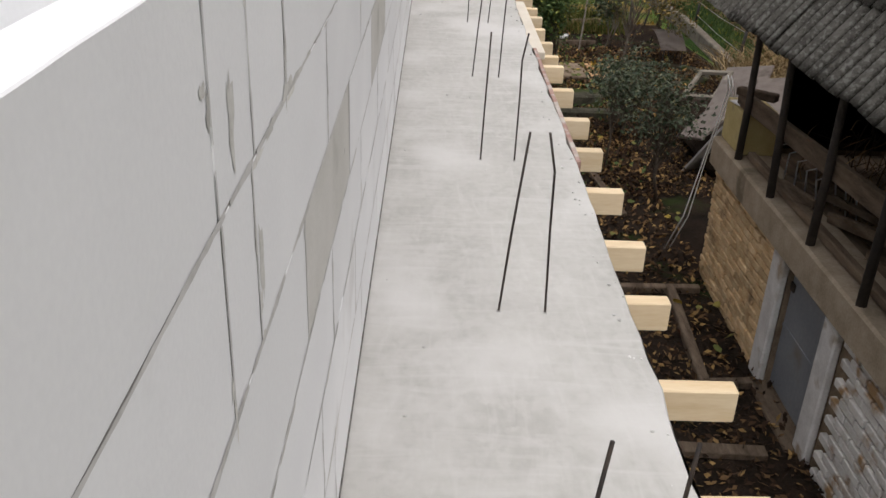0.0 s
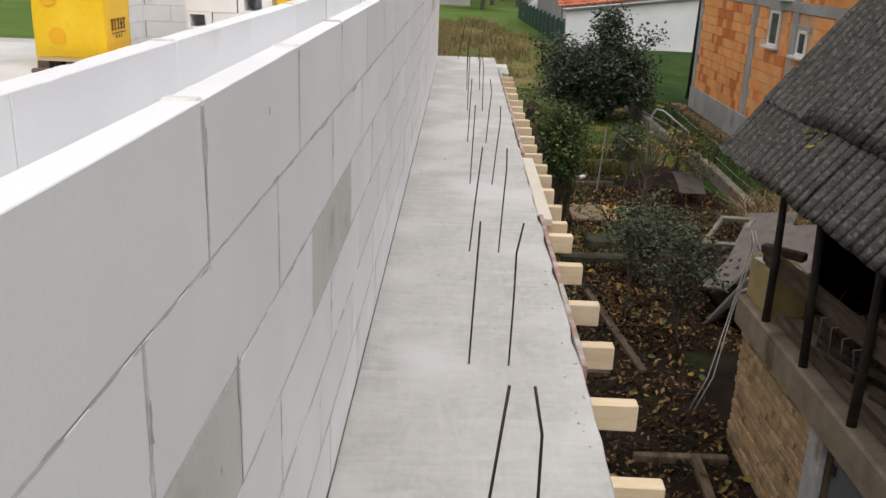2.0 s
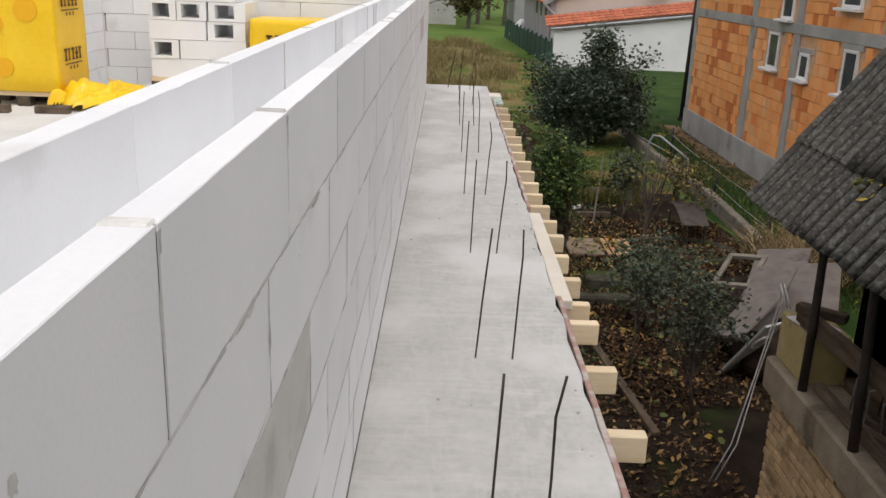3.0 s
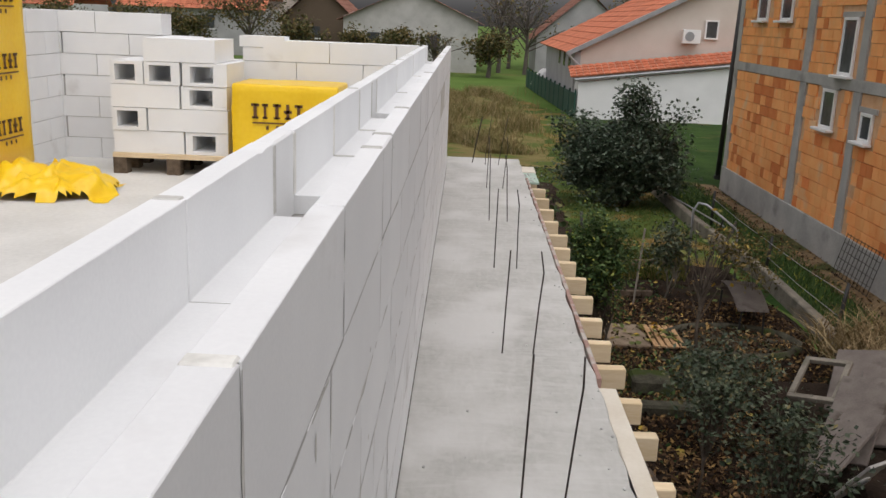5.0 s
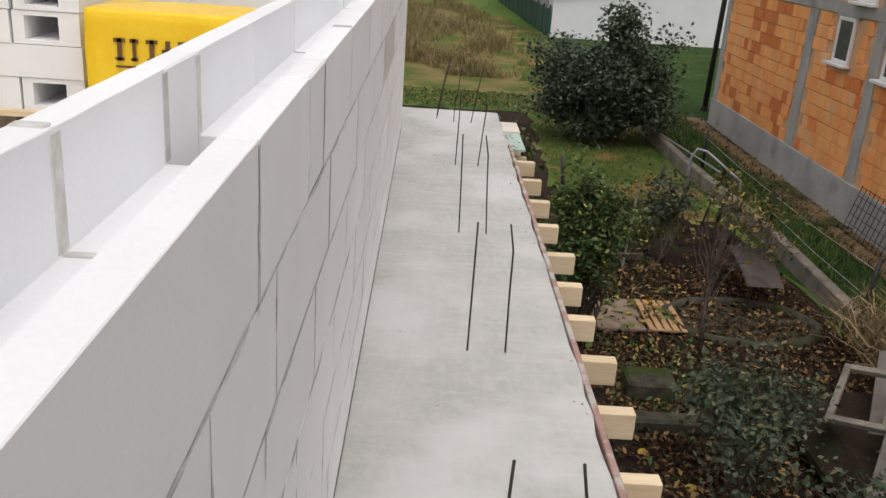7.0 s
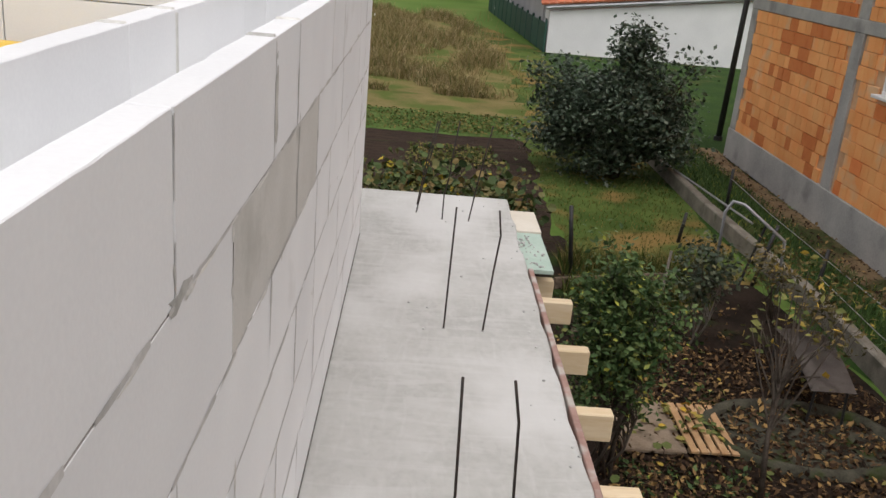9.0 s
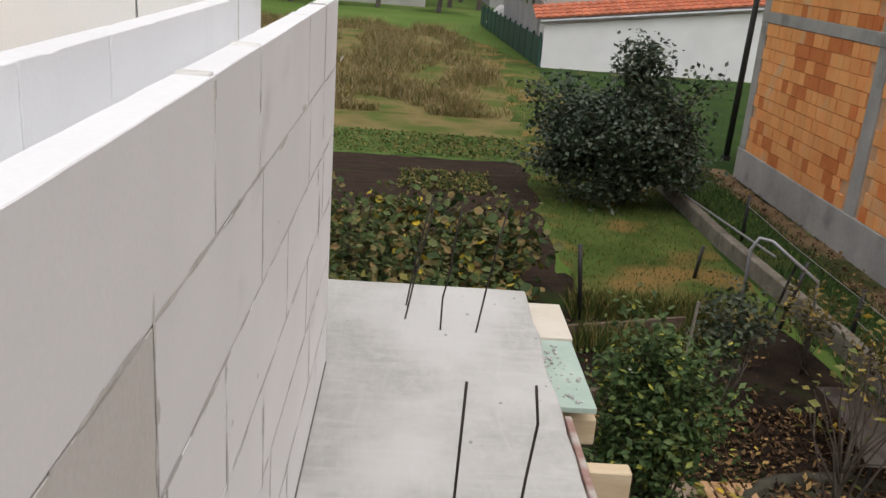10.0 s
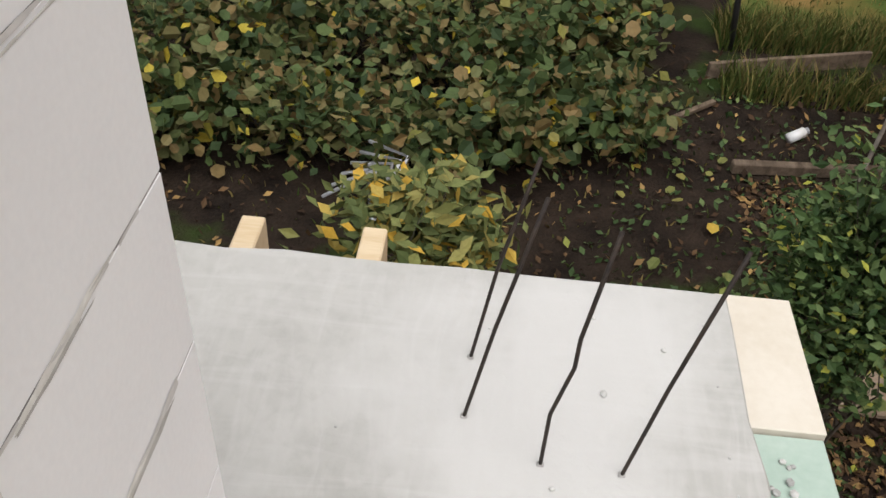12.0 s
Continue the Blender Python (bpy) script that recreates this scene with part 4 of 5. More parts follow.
def sheet(u0, u1, lift, y0, y1, flip=False):
    bm = bmesh.new()
    rows, n = [], int((y0 - y1) / 0.022)
    for k in range(9):
        u = u0 + (u1 - u0) * k / 8
        row = []
        for i in range(n + 1):
            y = y0 - (y0 - y1) * i / n
            w = 0.055 * abs(math.sin(y * math.pi / 0.13)) + 0.012 * noise.noise(Vector((u * 2, y * 1.3, 3)))
            edge = 0.03 * noise.noise(Vector((y * 3, 0, u0))) if k == 0 else 0
            p = E0 + SL * (u + edge) + NRM * (w + lift)
            p.y = y
            if flip:
                p.x = 8.66 - p.x
            row.append(bm.verts.new(p))
        rows.append(row)
    for a, b in zip(rows, rows[1:]):
        for i in range(n):
            bm.faces.new((a[i], a[i + 1], b[i + 1], b[i]))
    r = bmesh.ops.solidify(bm, geom=bm.faces[:], thickness=0.008)
    return bm


ys_ = [7.06, 6.14, 5.22, 4.30, 3.38, 2.46, 1.54, 0.62, -0.3, -1.22, -2.14, -3.06]
for k, (a, b) in enumerate(zip(ys_, ys_[1:])):
    for u0, u1, lift in ((0.0, 0.62, 0.0), (0.54, 1.75, 0.016), (1.67, 2.86, 0.032)):
        sp("roof_sheet", sheet(u0, u1, lift + 0.004 * (k % 2), a + 0.05, b), ETERNIT, "lichened grey corrugated fibre-cement sheet", True)
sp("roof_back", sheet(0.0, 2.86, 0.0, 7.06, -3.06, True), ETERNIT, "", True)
sp("ridge_cap", tube(bmesh.new(), [(4.33, -3.06, 2.05), (4.33, 2.0, 2.05), (4.33, 7.08, 2.05)], 0.085, 12, 0.085), ETERNIT, "", True)
# added dark sheet, standing in for the darkness under the verge; no boarding known
bm = bmesh.new()
gv = [bm.verts.new(p) for p in ((3.3, 6.6, -1.4), (5.4, 6.6, -1.4), (5.4, 6.6, 0.6), (4.33, 6.6, 1.9), (3.3, 6.6, 0.6))]
gf = bm.faces.new(gv)
bmesh.ops.solidify(bm, geom=[gf], thickness=0.03)
sp("gable_boarding", bm, DARK_WOOD, "added dark sheet closing the gable")
sp("rear_gable", bx(2.96, 6.0, -3.05, -2.98, G, 0.5), OLD_MORTAR)
g = np.random.default_rng(5)
hay = np.stack([g.uniform(3.35, 4.6, 1600), g.uniform(-1, 6.2, 1600), -1.55 + g.uniform(0, 1, 1600) ** 2 * 0.5], 1)
put("loft_hay", blades("loft_hay", hay, 0.25, 0.006, LITTER, 4, 2.5), None, None, "dark old hay and twigs lying in the shed loft", "stuff", "hay")
put("roof_leaves", leaves("roof_leaves", [tuple(E0 + SL * (0.42 + 0.14 * g.random()) + NRM * 0.035 + Vector((0, -1.05 - 0.28 * g.random(), 0))) for _ in range(40)], 0.06, YELLOW_LEAF, 2, 0.6),
    None, None, "clump of fallen leaves caught on the shed roof", "stuff", "leaves")
# paper and bent wire on the pillar and beam
put("paper_sheet", finish("paper_sheet", bx(-0.13, 0.13, -0.16, 0.16, 0, 0.012, 0.002), PVC), None, pose(3.1, 6.85, -1.095, 2, 3, 20), "white board lying on the corner pillar", "", "board")
for k in range(5):
    a = k * 0.05
    put("wire_hoop", finish("wire_hoop", tube(bmesh.new(), [(3.16 + a * 0.3, 6.2 - a * 4, -1.485), (3.2, 6.25 - a * 4, -1.25), (3.3, 6.1 - a * 4, -1.15), (3.42, 6.0 - a * 4, -1.28), (3.42, 5.9 - a * 4, -1.485)], 0.007, 6), GUTTER, True),
        None, None, "bent grey wire hoop on the shed beam", "", "wire", "wire hoops in the loft")
for k in range(2):
    put("white_cable", finish("white_cable", tube(bmesh.new(), [(3.02 + 0.03 * k, 7.2, -1.1), (3.0 + 0.03 * k, 7.34, -0.95), (3.08 + 0.03 * k, 7.5, -1.15), (2.95 + 0.02 * k, 7.45, -1.8), (2.85 + 0.05 * k, 7.5, -2.5), (2.72 + 0.05 * k, 7.55, -2.91)], 0.006, 6), PVC, True),
        None, None, "white cable hanging down beside the shed corner", "", "cable", "cables at the shed corner")

# ---- the brick house ----
house = thing("brick_house", "unplastered orange brick house with grey concrete bands", "house", at=(7.4, 27.3, G))


def hp(name, bm, material, label="", parent=None, kind=""):
    me = finish(name, bm, material)
    me.transform(Matrix.Translation((-7.4, -27.3, -G)))
    return put(name, me, parent or house, None, label, kind)


hp("plinth", bx(7.38, 17, 8.0, 27.33, G - 0.1, -2.25, 0.01), GREY_CEM, "grey rendered plinth")
hp("wall", bx(7.44, 17, 8.05, 27.28, -2.249, 3.1), PALE_JOINT)
hp("ring_beam", bx(7.395, 17.05, 8.0, 27.32, 0.40, 0.62, 0.01), GREY_CEM, "grey concrete ring beam")
hp("ring_beam", bx(7.395, 17.05, 8.0, 27.32, 3.1, 3.35, 0.01), GREY_CEM, "grey concrete ring beam")
hp("roof_slab", bx(7.2, 17.2, 7.9, 27.5, 3.351, 3.5, 0.01), GREY_CEM)
COLS = [(26.98, 27.3), (21.95, 22.3), (19.2, 19.5), (15.3, 15.6), (11.5, 11.8)]
for z0, z1 in ((-2.249, 0.399), (0.621, 3.099)):
    for a, b in COLS:
        hp("column", bx(7.397, 7.46, a, b, z0, z1, 0.006), GREY_CEM, "grey concrete column")
WINS = [(20.30, 20.95, -0.42, 0.36), (18.55, 19.05, -0.46, 0.06), (23.35, 24.1, 1.68, 2.75), (25.05, 25.8, 1.68, 2.75), (19.75, 20.4, 0.66, 1.75), (16.6, 17.4, 1.0, 2.2), (16.4, 17.0, -0.5, 0.3)]
for a, b, z0, z1 in WINS:
    w = hp("window", bx(7.41, 7.47, a + 0.05, b - 0.05, z0 + 0.05, z1 - 0.05), GLASS, "white-framed window with a dark pane")
    for q in ((a, b, z0, z0 + 0.06), (a, b, z1 - 0.06, z1), (a, a + 0.06, z0 + 0.061, z1 - 0.061), (b - 0.06, b, z0 + 0.061, z1 - 0.061)):
        hp("frame", bx(7.385, 7.44, *q, 0.006), PVC, parent=w)
    hp("sill", bx(7.26, 7.42, a - 0.08, b + 0.08, z0 - 0.055, z0 - 0.002, 0.008), PVC, parent=w)
    hp("lintel", bx(7.398, 7.46, a - 0.12, b + 0.12, z1 + 0.002, z1 + 0.10, 0.004), GREY_CEM, parent=w)
rb = random.Random(12)
jobs = []
for z0, z1 in ((-2.245, 0.395), (0.625, 3.095)):
    n = 11
    rh = (z1 - z0) / n
    for k in range(n):
        y = 26.97 + (0.19 if k % 2 else 0)
        while y > 8.4:
            L = 0.25 if rb.random() < 0.75 else 0.38
            a, b = y - L, y - 0.012
            y -= L
            za, zb = z0 + k * rh, z0 + k * rh + rh - 0.012
            if any(a < q + 0.01 and b > p - 0.01 for p, q in COLS) or any(a < q + 0.1 and b > p - 0.1 and za < t1 + 0.1 and zb > t0 - 0.05 for p, q, t0, t1 in WINS):
                continue
            jobs.append((a, b, za, zb))
red = [rb.random() < 0.06 + 0.55 * max(0.0, noise.noise(Vector((a * 0.55, za * 0.9, 5.3))) * 1.6) for a, b, za, zb in jobs]
near = [j for j in range(len(jobs)) if 17.3 < jobs[j][0] < 22.6 and jobs[j][3] < 0.5][:290]
cache = {}
for j in near:
    a, b, za, zb = jobs[j]
    k = (round(b - a, 3), red[j])
    if k not in cache:
        cache[k] = finish("brick", bx(0, 0.05, 0, b - a, 0, zb - za, 0.006), RBRICK if red[j] else OBRICK)
    put("brick", cache[k], house, (0.0 + rb.uniform(0, 0.008), a - 27.3, za - G))
V, F, V2, F2 = [], [], [], []
for j, (a, b, za, zb) in enumerate(jobs):
    if j in near:
        continue
    v, f = (V2, F2) if red[j] else (V, F)
    i, x = len(v), rb.uniform(0, 0.008)
    v += [(x, a - 27.3, za - G), (x, b - 27.3, za - G), (x, b - 27.3, zb - G), (x, a - 27.3, zb - G), (x + 0.05, a - 27.3, za - G), (x + 0.05, b - 27.3, za - G), (x + 0.05, b - 27.3, zb - G), (x + 0.05, a - 27.3, zb - G)]
    f += [(i, i + 3, i + 2, i + 1), (i, i + 1, i + 5, i + 4), (i + 3, i + 7, i + 6, i + 2), (i, i + 4, i + 7, i + 3), (i + 1, i + 2, i + 6, i + 5)]
put("orange_bricks", mesh("orange_bricks", V, F, OBRICK_FAR), house, None, "", "stuff")
put("red_bricks", mesh("red_bricks", V2, F2, RBRICK), house, None, "", "stuff")
# mesh panel leaning on the plinth
wm = thing("wire_mesh", "rusty welded wire mesh leaning on the house plinth", "mesh", at=(7.28, 17.2, G))
for i in range(11):
    part("wire", tube(bmesh.new(), [(-0.12, i * 0.15, 0.02), (0.07, i * 0.15, 0.8)], 0.006, 4), STEEL, wm)
for i in range(6):
    part("wire", tube(bmesh.new(), [(-0.12 + i * 0.036, 0, 0.04 + i * 0.148), (-0.12 + i * 0.036, 1.5, 0.04 + i * 0.148)], 0.006, 4), STEEL, wm)

pole = thing("utility_pole", "slim black pole beside the brick house", "pole", at=(7.79, 29.06, G))
part("shaft", tube(bmesh.new(), [(0, 0, -0.1), (0.05, 0, 2.7), (0.13, 0, 6.5)], 0.075, 10, 0.06), BLACK, pole, smooth=True)
part("base_ring", tube(bmesh.new(), [(0, 0, 0), (0, 0, 0.12)], 0.11, 10), BLACK, pole)

# ---- the white house behind ----
wh = thing("white_house", "white house with a red tiled roof and a low annex", "house", at=(5.3, 45, G))


def wp(name, bm, material, label="", parent=None, kind=""):
    me = finish(name, bm, material)
    me.transform(Matrix.Translation((-5.3, -45, -G)))
    return put(name, me, parent or wh, None, label, kind)


def prism(pts, y0, y1):
    """An upright outline in x and z, drawn out along y."""
    bm = bmesh.new()
    a = [bm.verts.new((x, y0, z)) for x, z in pts]
    b = [bm.verts.new((x, y1, z)) for x, z in pts]
    n = len(pts)
    bm.faces.new(a)
    bm.faces.new(b[::-1])
    for i in range(n):
        bm.faces.new((a[i], b[i], b[(i + 1) % n], a[(i + 1) % n]))
    return bm


def tiled(p, u, v, nu, nv, name="tiles"):
    """Rows of overlapping tiles over a slope from p along u (eave) and v (up), one joined part."""
    p, u, v = Vector(p), Vector(u), Vector(v)
    nn = u.cross(v).normalized()
    if nn.z < 0:
        nn = -nn
    V, F = [], []
    for j in range(nv):
        for i in range(nu):
            a = p + u * (i / nu) + v * (j / nv)
            du, dv = u * (0.96 / nu), v * (1.12 / nv)
            k = len(V)
            V += [a + nn * 0.05, a + du * 0.5 + nn * 0.085, a + du + nn * 0.05, a + du + dv + nn * 0.01, a + du * 0.5 + dv + nn * 0.045, a + dv + nn * 0.01, a, a + du]
            F += [(k, k + 1, k + 4, k + 5), (k + 1, k + 2, k + 3, k + 4), (k + 6, k + 7, k + 2, k + 1), (k + 6, k + 1, k)]
    return V, F


wp("annex_wall", prism([(5.4, G - 0.6), (15.5, G - 0.6), (15.5, 0.05), (5.4, -1.25)], 45, 46.5), WHITE_R, "smooth white annex wall")
wp("annex_plinth", bx(5.38, 15.5, 44.96, 45.02, G - 0.6, G - 0.28), GREY_R)
wp("gutter", tube(bmesh.new(), [(5.2, 44.88, -1.12), (15.5, 44.88, 0.18)], 0.08, 8), GUTTER)
V, F = tiled((5.0, 44.8, -1.02), (10.6, 0, 1.36), (0, 1.5, 0.42), 34, 4)
me = mesh("annex_roof_tiles", [q - Vector((5.3, 45, G)) for q in V], F, TILE)
put("annex_roof_tiles", me, wh, None, "", "stuff")
wp("annex_window", bx(5.36, 5.42, 45.5, 45.9, -2.1, -1.6), GLASS)
wp("main_wall", prism([(5.6, G), (20.6, G), (20.6, 0.25), (13.1, 4.1), (5.6, 0.25)], 46.5, 62.5), PINK_R, "cream rendered gable wall")
wp("side_front", bx(5.3, 5.598, 46.5, 62.4, G, 0.1), GREY_R)
V, F = tiled((4.9, 46.2, 0.05), (0, 16.6, 0), (8.2, 0, 4.2), 54, 14)
me = mesh("roof_tiles", [q - Vector((5.3, 45, G)) for q in V], F, TILE)
put("roof_tiles", me, wh, None, "", "stuff")
V, F = tiled((21.3, 46.2, 0.05), (0, 16.6, 0), (-8.2, 0, 4.2), 20, 10)
put("roof_tiles", mesh("roof_tiles", [q - Vector((5.3, 45, G)) for q in V], F, TILE), wh, None, "", "stuff")
wp("verge_board", board((4.9, 46.18, 0.0), (13.1, 46.18, 4.2), 0.06, 0.22), GUTTER)
wp("downpipe", tube(bmesh.new(), [(5.0, 46.3, -0.05), (5.5, 46.35, -0.5), (5.5, 46.35, -1.0)], 0.06, 8), GUTTER)
w = wp("gable_window", bx(11.45, 11.95, 46.44, 46.5, 1.0, 1.75), GLASS)
for q in ((11.38, 12.02, 0.93, 1.0), (11.38, 12.02, 1.75, 1.82), (11.38, 11.45, 1.001, 1.749), (11.95, 12.02, 1.001, 1.749)):
    wp("frame", bx(q[0], q[1], 46.40, 46.49, q[2], q[3]), PVC, parent=w)
for z in (-0.6,):
    for y in (48, 50.5, 53):
        wp("side_window", bx(5.27, 5.31, y, y + 0.8, -0.75, -0.05), GLASS)
ac = thing("air_conditioner", "white air conditioner box on the gable wall", "air conditioner", at=(10.7, 46.15, 0.75))
part("casing", bx(-0.42, 0.42, -0.1, 0.2, -0.05, 0.6, 0.02), PVC, ac)
bm = bmesh.new()
bmesh.ops.create_cone(bm, cap_ends=True, segments=20, radius1=0.22, radius2=0.22, depth=0.02, matrix=pose(-0.1, -0.11, 0.28, 90))
part("fan_grille", bm, GUTTER, ac)
for x in (-0.3, 0.3):
    part("bracket", bx(x - 0.02, x + 0.02, 0.0, 0.35, -0.1, -0.051), GUTTER, ac)

# ---- green fence ----
fence = thing("green_fence", "dark green sheet fence along the path", "fence", at=(4.3, 64, G))
N = 12
for i in range(N):
    a, b = Vector((5.3, 45.0, 0)).lerp(Vector((4.25, 65, 0)), i / N), Vector((5.3, 45.0, 0)).lerp(Vector((4.25, 65, 0)), (i + 1) / N)
    o = Vector((4.3, 64, 0))
    part("fence_panel", board(a - o + Vector((0, 0, 0.6)), b - o + Vector((0, -0.05, 0.6)), 0.04, 1.15), GREEN_FENCE, fence)
    part("fence_post", tube(bmesh.new(), [tuple(a - o), tuple(a - o + Vector((0, 0, 1.3)))], 0.05, 6), GREEN_FENCE, fence)
cn = thing("sack_pile", "white and yellow sacks piled behind the fence", "sacks", at=(5.2, 62, G))
for x, z, r, m_ in ((0, 0.9, 0.6, PVC), (0.5, 0.8, 0.6, YFOIL), (-0.3, 0.4, 0.6, PVC)):
    bm = bmesh.new()
    bmesh.ops.create_icosphere(bm, subdivisions=3, radius=r)
    for v in bm.verts:
        v.co = Vector((v.co.x * 0.8 + x, v.co.y * 0.7, v.co.z * 0.8 + z)) + noise.noise_vector(v.co * 3) * 0.12
    part("sack", bm, m_, cn, smooth=True)

# ---- far houses and trees ----
def far_house(x0, x1, y, zw, zr, wall_m, roof_m, depth=9, ridge="y", label="", wins=()):
    t = thing("far_house", label, "house", at=(x0, y, G))
    w, h, r = x1 - x0, zw - G, zr - G
    if ridge == "y":
        part("wall", prism([(0, 0), (w, 0), (w, h), (w / 2, r), (0, h)], 0, depth), wall_m, t)
        for s in (0, 1):
            e = Vector((-0.5 if not s else w + 0.5, -0.4, h - 0.35))
            V, F = tiled(e, (0, depth + 0.8, 0), (w / 2 + 0.5 if not s else -w / 2 - 0.5, 0, r - h + 0.4), 16, 8)
            put("roof", mesh("roof", V, F, roof_m), t)
    else:
        part("wall", bx(0, w, 0, depth, 0, h), wall_m, t)
        for s in (0, 1):
            V, F = tiled((-0.4, -0.5 if not s else depth + 0.5, h - 0.2), (w + 0.8, 0, 0), (0, depth / 2 + 0.5 if not s else -depth / 2 - 0.5, r - h + 0.3), 24, 9)
            put("roof", mesh("roof", V, F, roof_m), t)
    part("chimney", bx(w * 0.6, w * 0.6 + 0.6, depth * 0.5, depth * 0.5 + 0.6, r - 0.6, r + 0.9), OLD_TILE, t)
    for a, b, z0, z1 in wins:
        wi = part("window", bx(a, b, -0.06, 0.02, z0, z1), GLASS, t)
        part("frame", bx(a - 0.1, b + 0.1, -0.1, -0.061, z0 - 0.1, z0), PVC, wi)
    return t


far_house(-10.2, 0.9, 78, 1.3, 3.6, GREY_BLOCKWALL, OLD_TILE, label="grey unplastered block house with a low gable", wins=((2, 3, 1.8, 3), (7, 8, 1.8, 3)))
far_house(-16.5, -9.9, 84, 0.9, 3.9, OLD_WOOD, OLD_TILE, label="old dark gabled barn with a tiled roof", wins=((2.5, 3.4, 2.2, 3.2),))
far_house(6.2, 15, 84, 0.2, 4.0, GREY_R, OLD_TILE, label="old grey house with a steep tiled roof", wins=((2.5, 3.4, 2.6, 3.6), (5, 5.9, 2.6, 3.6)))
far_house(-34, -20, 92, 1.6, 4.6, GREY_R, TILE, ridge="x", label="grey house with a red tiled roof", wins=((3, 4.2, 2.5, 3.8), (8, 9.2, 2.5, 3.8)))
far_house(-52, -38, 90, 1.4, 5.2, WHITE_R, TILE, ridge="x", label="pale house with a red tiled roof", wins=((3, 4.2, 2.2, 3.4), (9, 10.2, 2.2, 3.4)))
far_house(-24, -17, 100, 2.0, 5.0, PINK_R, TILE, label="cream house with a red tiled roof", wins=((2, 3, 3, 4.2),))


def far_tree(x, y, h, seed, leafy=True):
    g = np.random.default_rng(seed)
    t = thing("far_tree", "far autumn tree with thinning crown" if leafy else "far bare tree with fine twigs", "tree", "far trees", at=(x, y, G))
    bm = bmesh.new()
    tube(bm, [(0, 0, 0), (0.1, 0, h * 0.3), (0, 0.1, h * 0.6)], 0.2, 6, 0.1)
    tips = []
    for i in range(26):
        s = h * g.uniform(0.25, 0.6)
        e = np.array([g.normal() * h * 0.22, g.normal() * h * 0.22, s + h * g.uniform(0.15, 0.42)])
        tube(bm, [(0.05, 0.05, s), tuple(e * 0.55 + np.array([0, 0, s * 0.45])), tuple(e)], 0.07, 4, 0.025)
        tips.append(e)
        for k in range(3):
            f = e + g.normal(size=3) * h * 0.08
            tube(bm, [tuple(e * 0.7 + np.array([0, 0, s * 0.3])), tuple(f)], 0.035, 3, 0.012)
            tips.append(f)
    part("trunk", bm, TWIG_FAR, t)
    n = 22 if leafy else 2
    P = np.concatenate([q + g.normal(size=(n, 3)) * h * 0.07 for q in tips])
    put("crown", leaves("crown", P, 0.28, FAR_LEAF, seed), t, None, "", "stuff")


for i, (x, y, h, l) in enumerate(((-19, 82, 7.2, 1), (-2.5, 74, 3.2, 0), (-5.5, 74, 3.4, 1), (2.8, 80, 7.8, 0), (5.0, 79, 7.0, 0), (4.0, 88, 8.2, 0), (14.5, 88, 6.5, 1), (18, 74, 8, 0), (-30, 84, 4.5, 1), (-14, 76, 3.6, 1),
                                  (-8.5, 73, 3, 1), (1.8, 73, 3.4, 1), (-24, 80, 4.2, 1), (9, 78, 3.5, 1), (22, 76, 9, 0), (-37, 84, 5, 1))):
    far_tree(x, y, h, 40 + i, bool(l))

# ---- garden: bushes and trees ----
shrub("laurel_tree", "large round dark green bushy tree in the lawn", "tree", (4.2, 24.6, G), (4.1, 24.5, -1.72), (1.95, 1.6, 1.28), 330, 66, 0.105, DARK_LEAF, BARK, 1, 5, 0.06, 0.22)
shrub("upright_laurel", "upright dark green bush growing through the large tree", "bush", (4.25, 24.3, G), (4.3, 24.4, -0.45), (0.62, 0.5, 0.5), 26, 60, 0.11, DARK_LEAF, BARK, 2, 2, 0.04, 0.22)
shrub("lilac_bush", "tall fresh green bush beside the slab", "bush", (2.0, 13.8, G), (2.0, 13.7, -1.52), (0.6, 0.52, 0.98), 170, 40, 0.062, GREEN_LEAF, BARK, 3, 8, 0.016, 0.12, aspect=0.55)
shrub("apple_tree", "small dark-leaved fruit tree over the leaf litter", "tree", (2.92, 8.85, G), (2.92, 8.95, -1.86), (0.5, 0.5, 0.5), 52, 26, 0.058, APPLE_LEAF, BARK, 4, 1, 0.022, 0.14, False, group="young fruit trees")
shrub("apple_tree", "small dark-leaved fruit tree over the leaf litter", "tree", (2.85, 11.0, G), (2.95, 11.1, -2.05), (0.62, 0.62, 0.55), 76, 30, 0.060, APPLE_LEAF, BARK, 5, 1, 0.022, 0.15, False, group="young fruit trees")
shrub("apple_tree", "thin young fruit tree with sparse dark leaves", "tree", (2.45, 9.9, G), (2.5, 9.9, -1.8), (0.34, 0.34, 0.45), 24, 24, 0.055, APPLE_LEAF, BARK, 6, 1, 0.016, 0.13, False, group="young fruit trees")
shrub("grey_shrub", "thin grey-green shrub by the low wall", "bush", (3.65, 16.6, G), (3.58, 16.5, -2.0), (0.35, 0.35, 0.6), 40, 20, 0.08, APPLE_LEAF, PALE_BARK, 7, 3, 0.015, 0.14)
shrub("bare_tree", "nearly bare young tree with a pale trunk", "tree", (3.34, 13.5, G), (3.5, 14.0, -1.35), (0.7, 0.65, 0.6), 26, 2, 0.09, YELLOW_LEAF, BARK, 8, 1, 0.028, 0.10)
shrub("yellow_bush", "thin withered brown-yellow weeds along the low wall", "bush", (4.75, 15.7, G), (4.7, 15.7, -2.05), (0.5, 0.6, 0.5), 40, 10, 0.085, WEED, BARK, 9, 6, 0.008, 0.15, aspect=0.4)
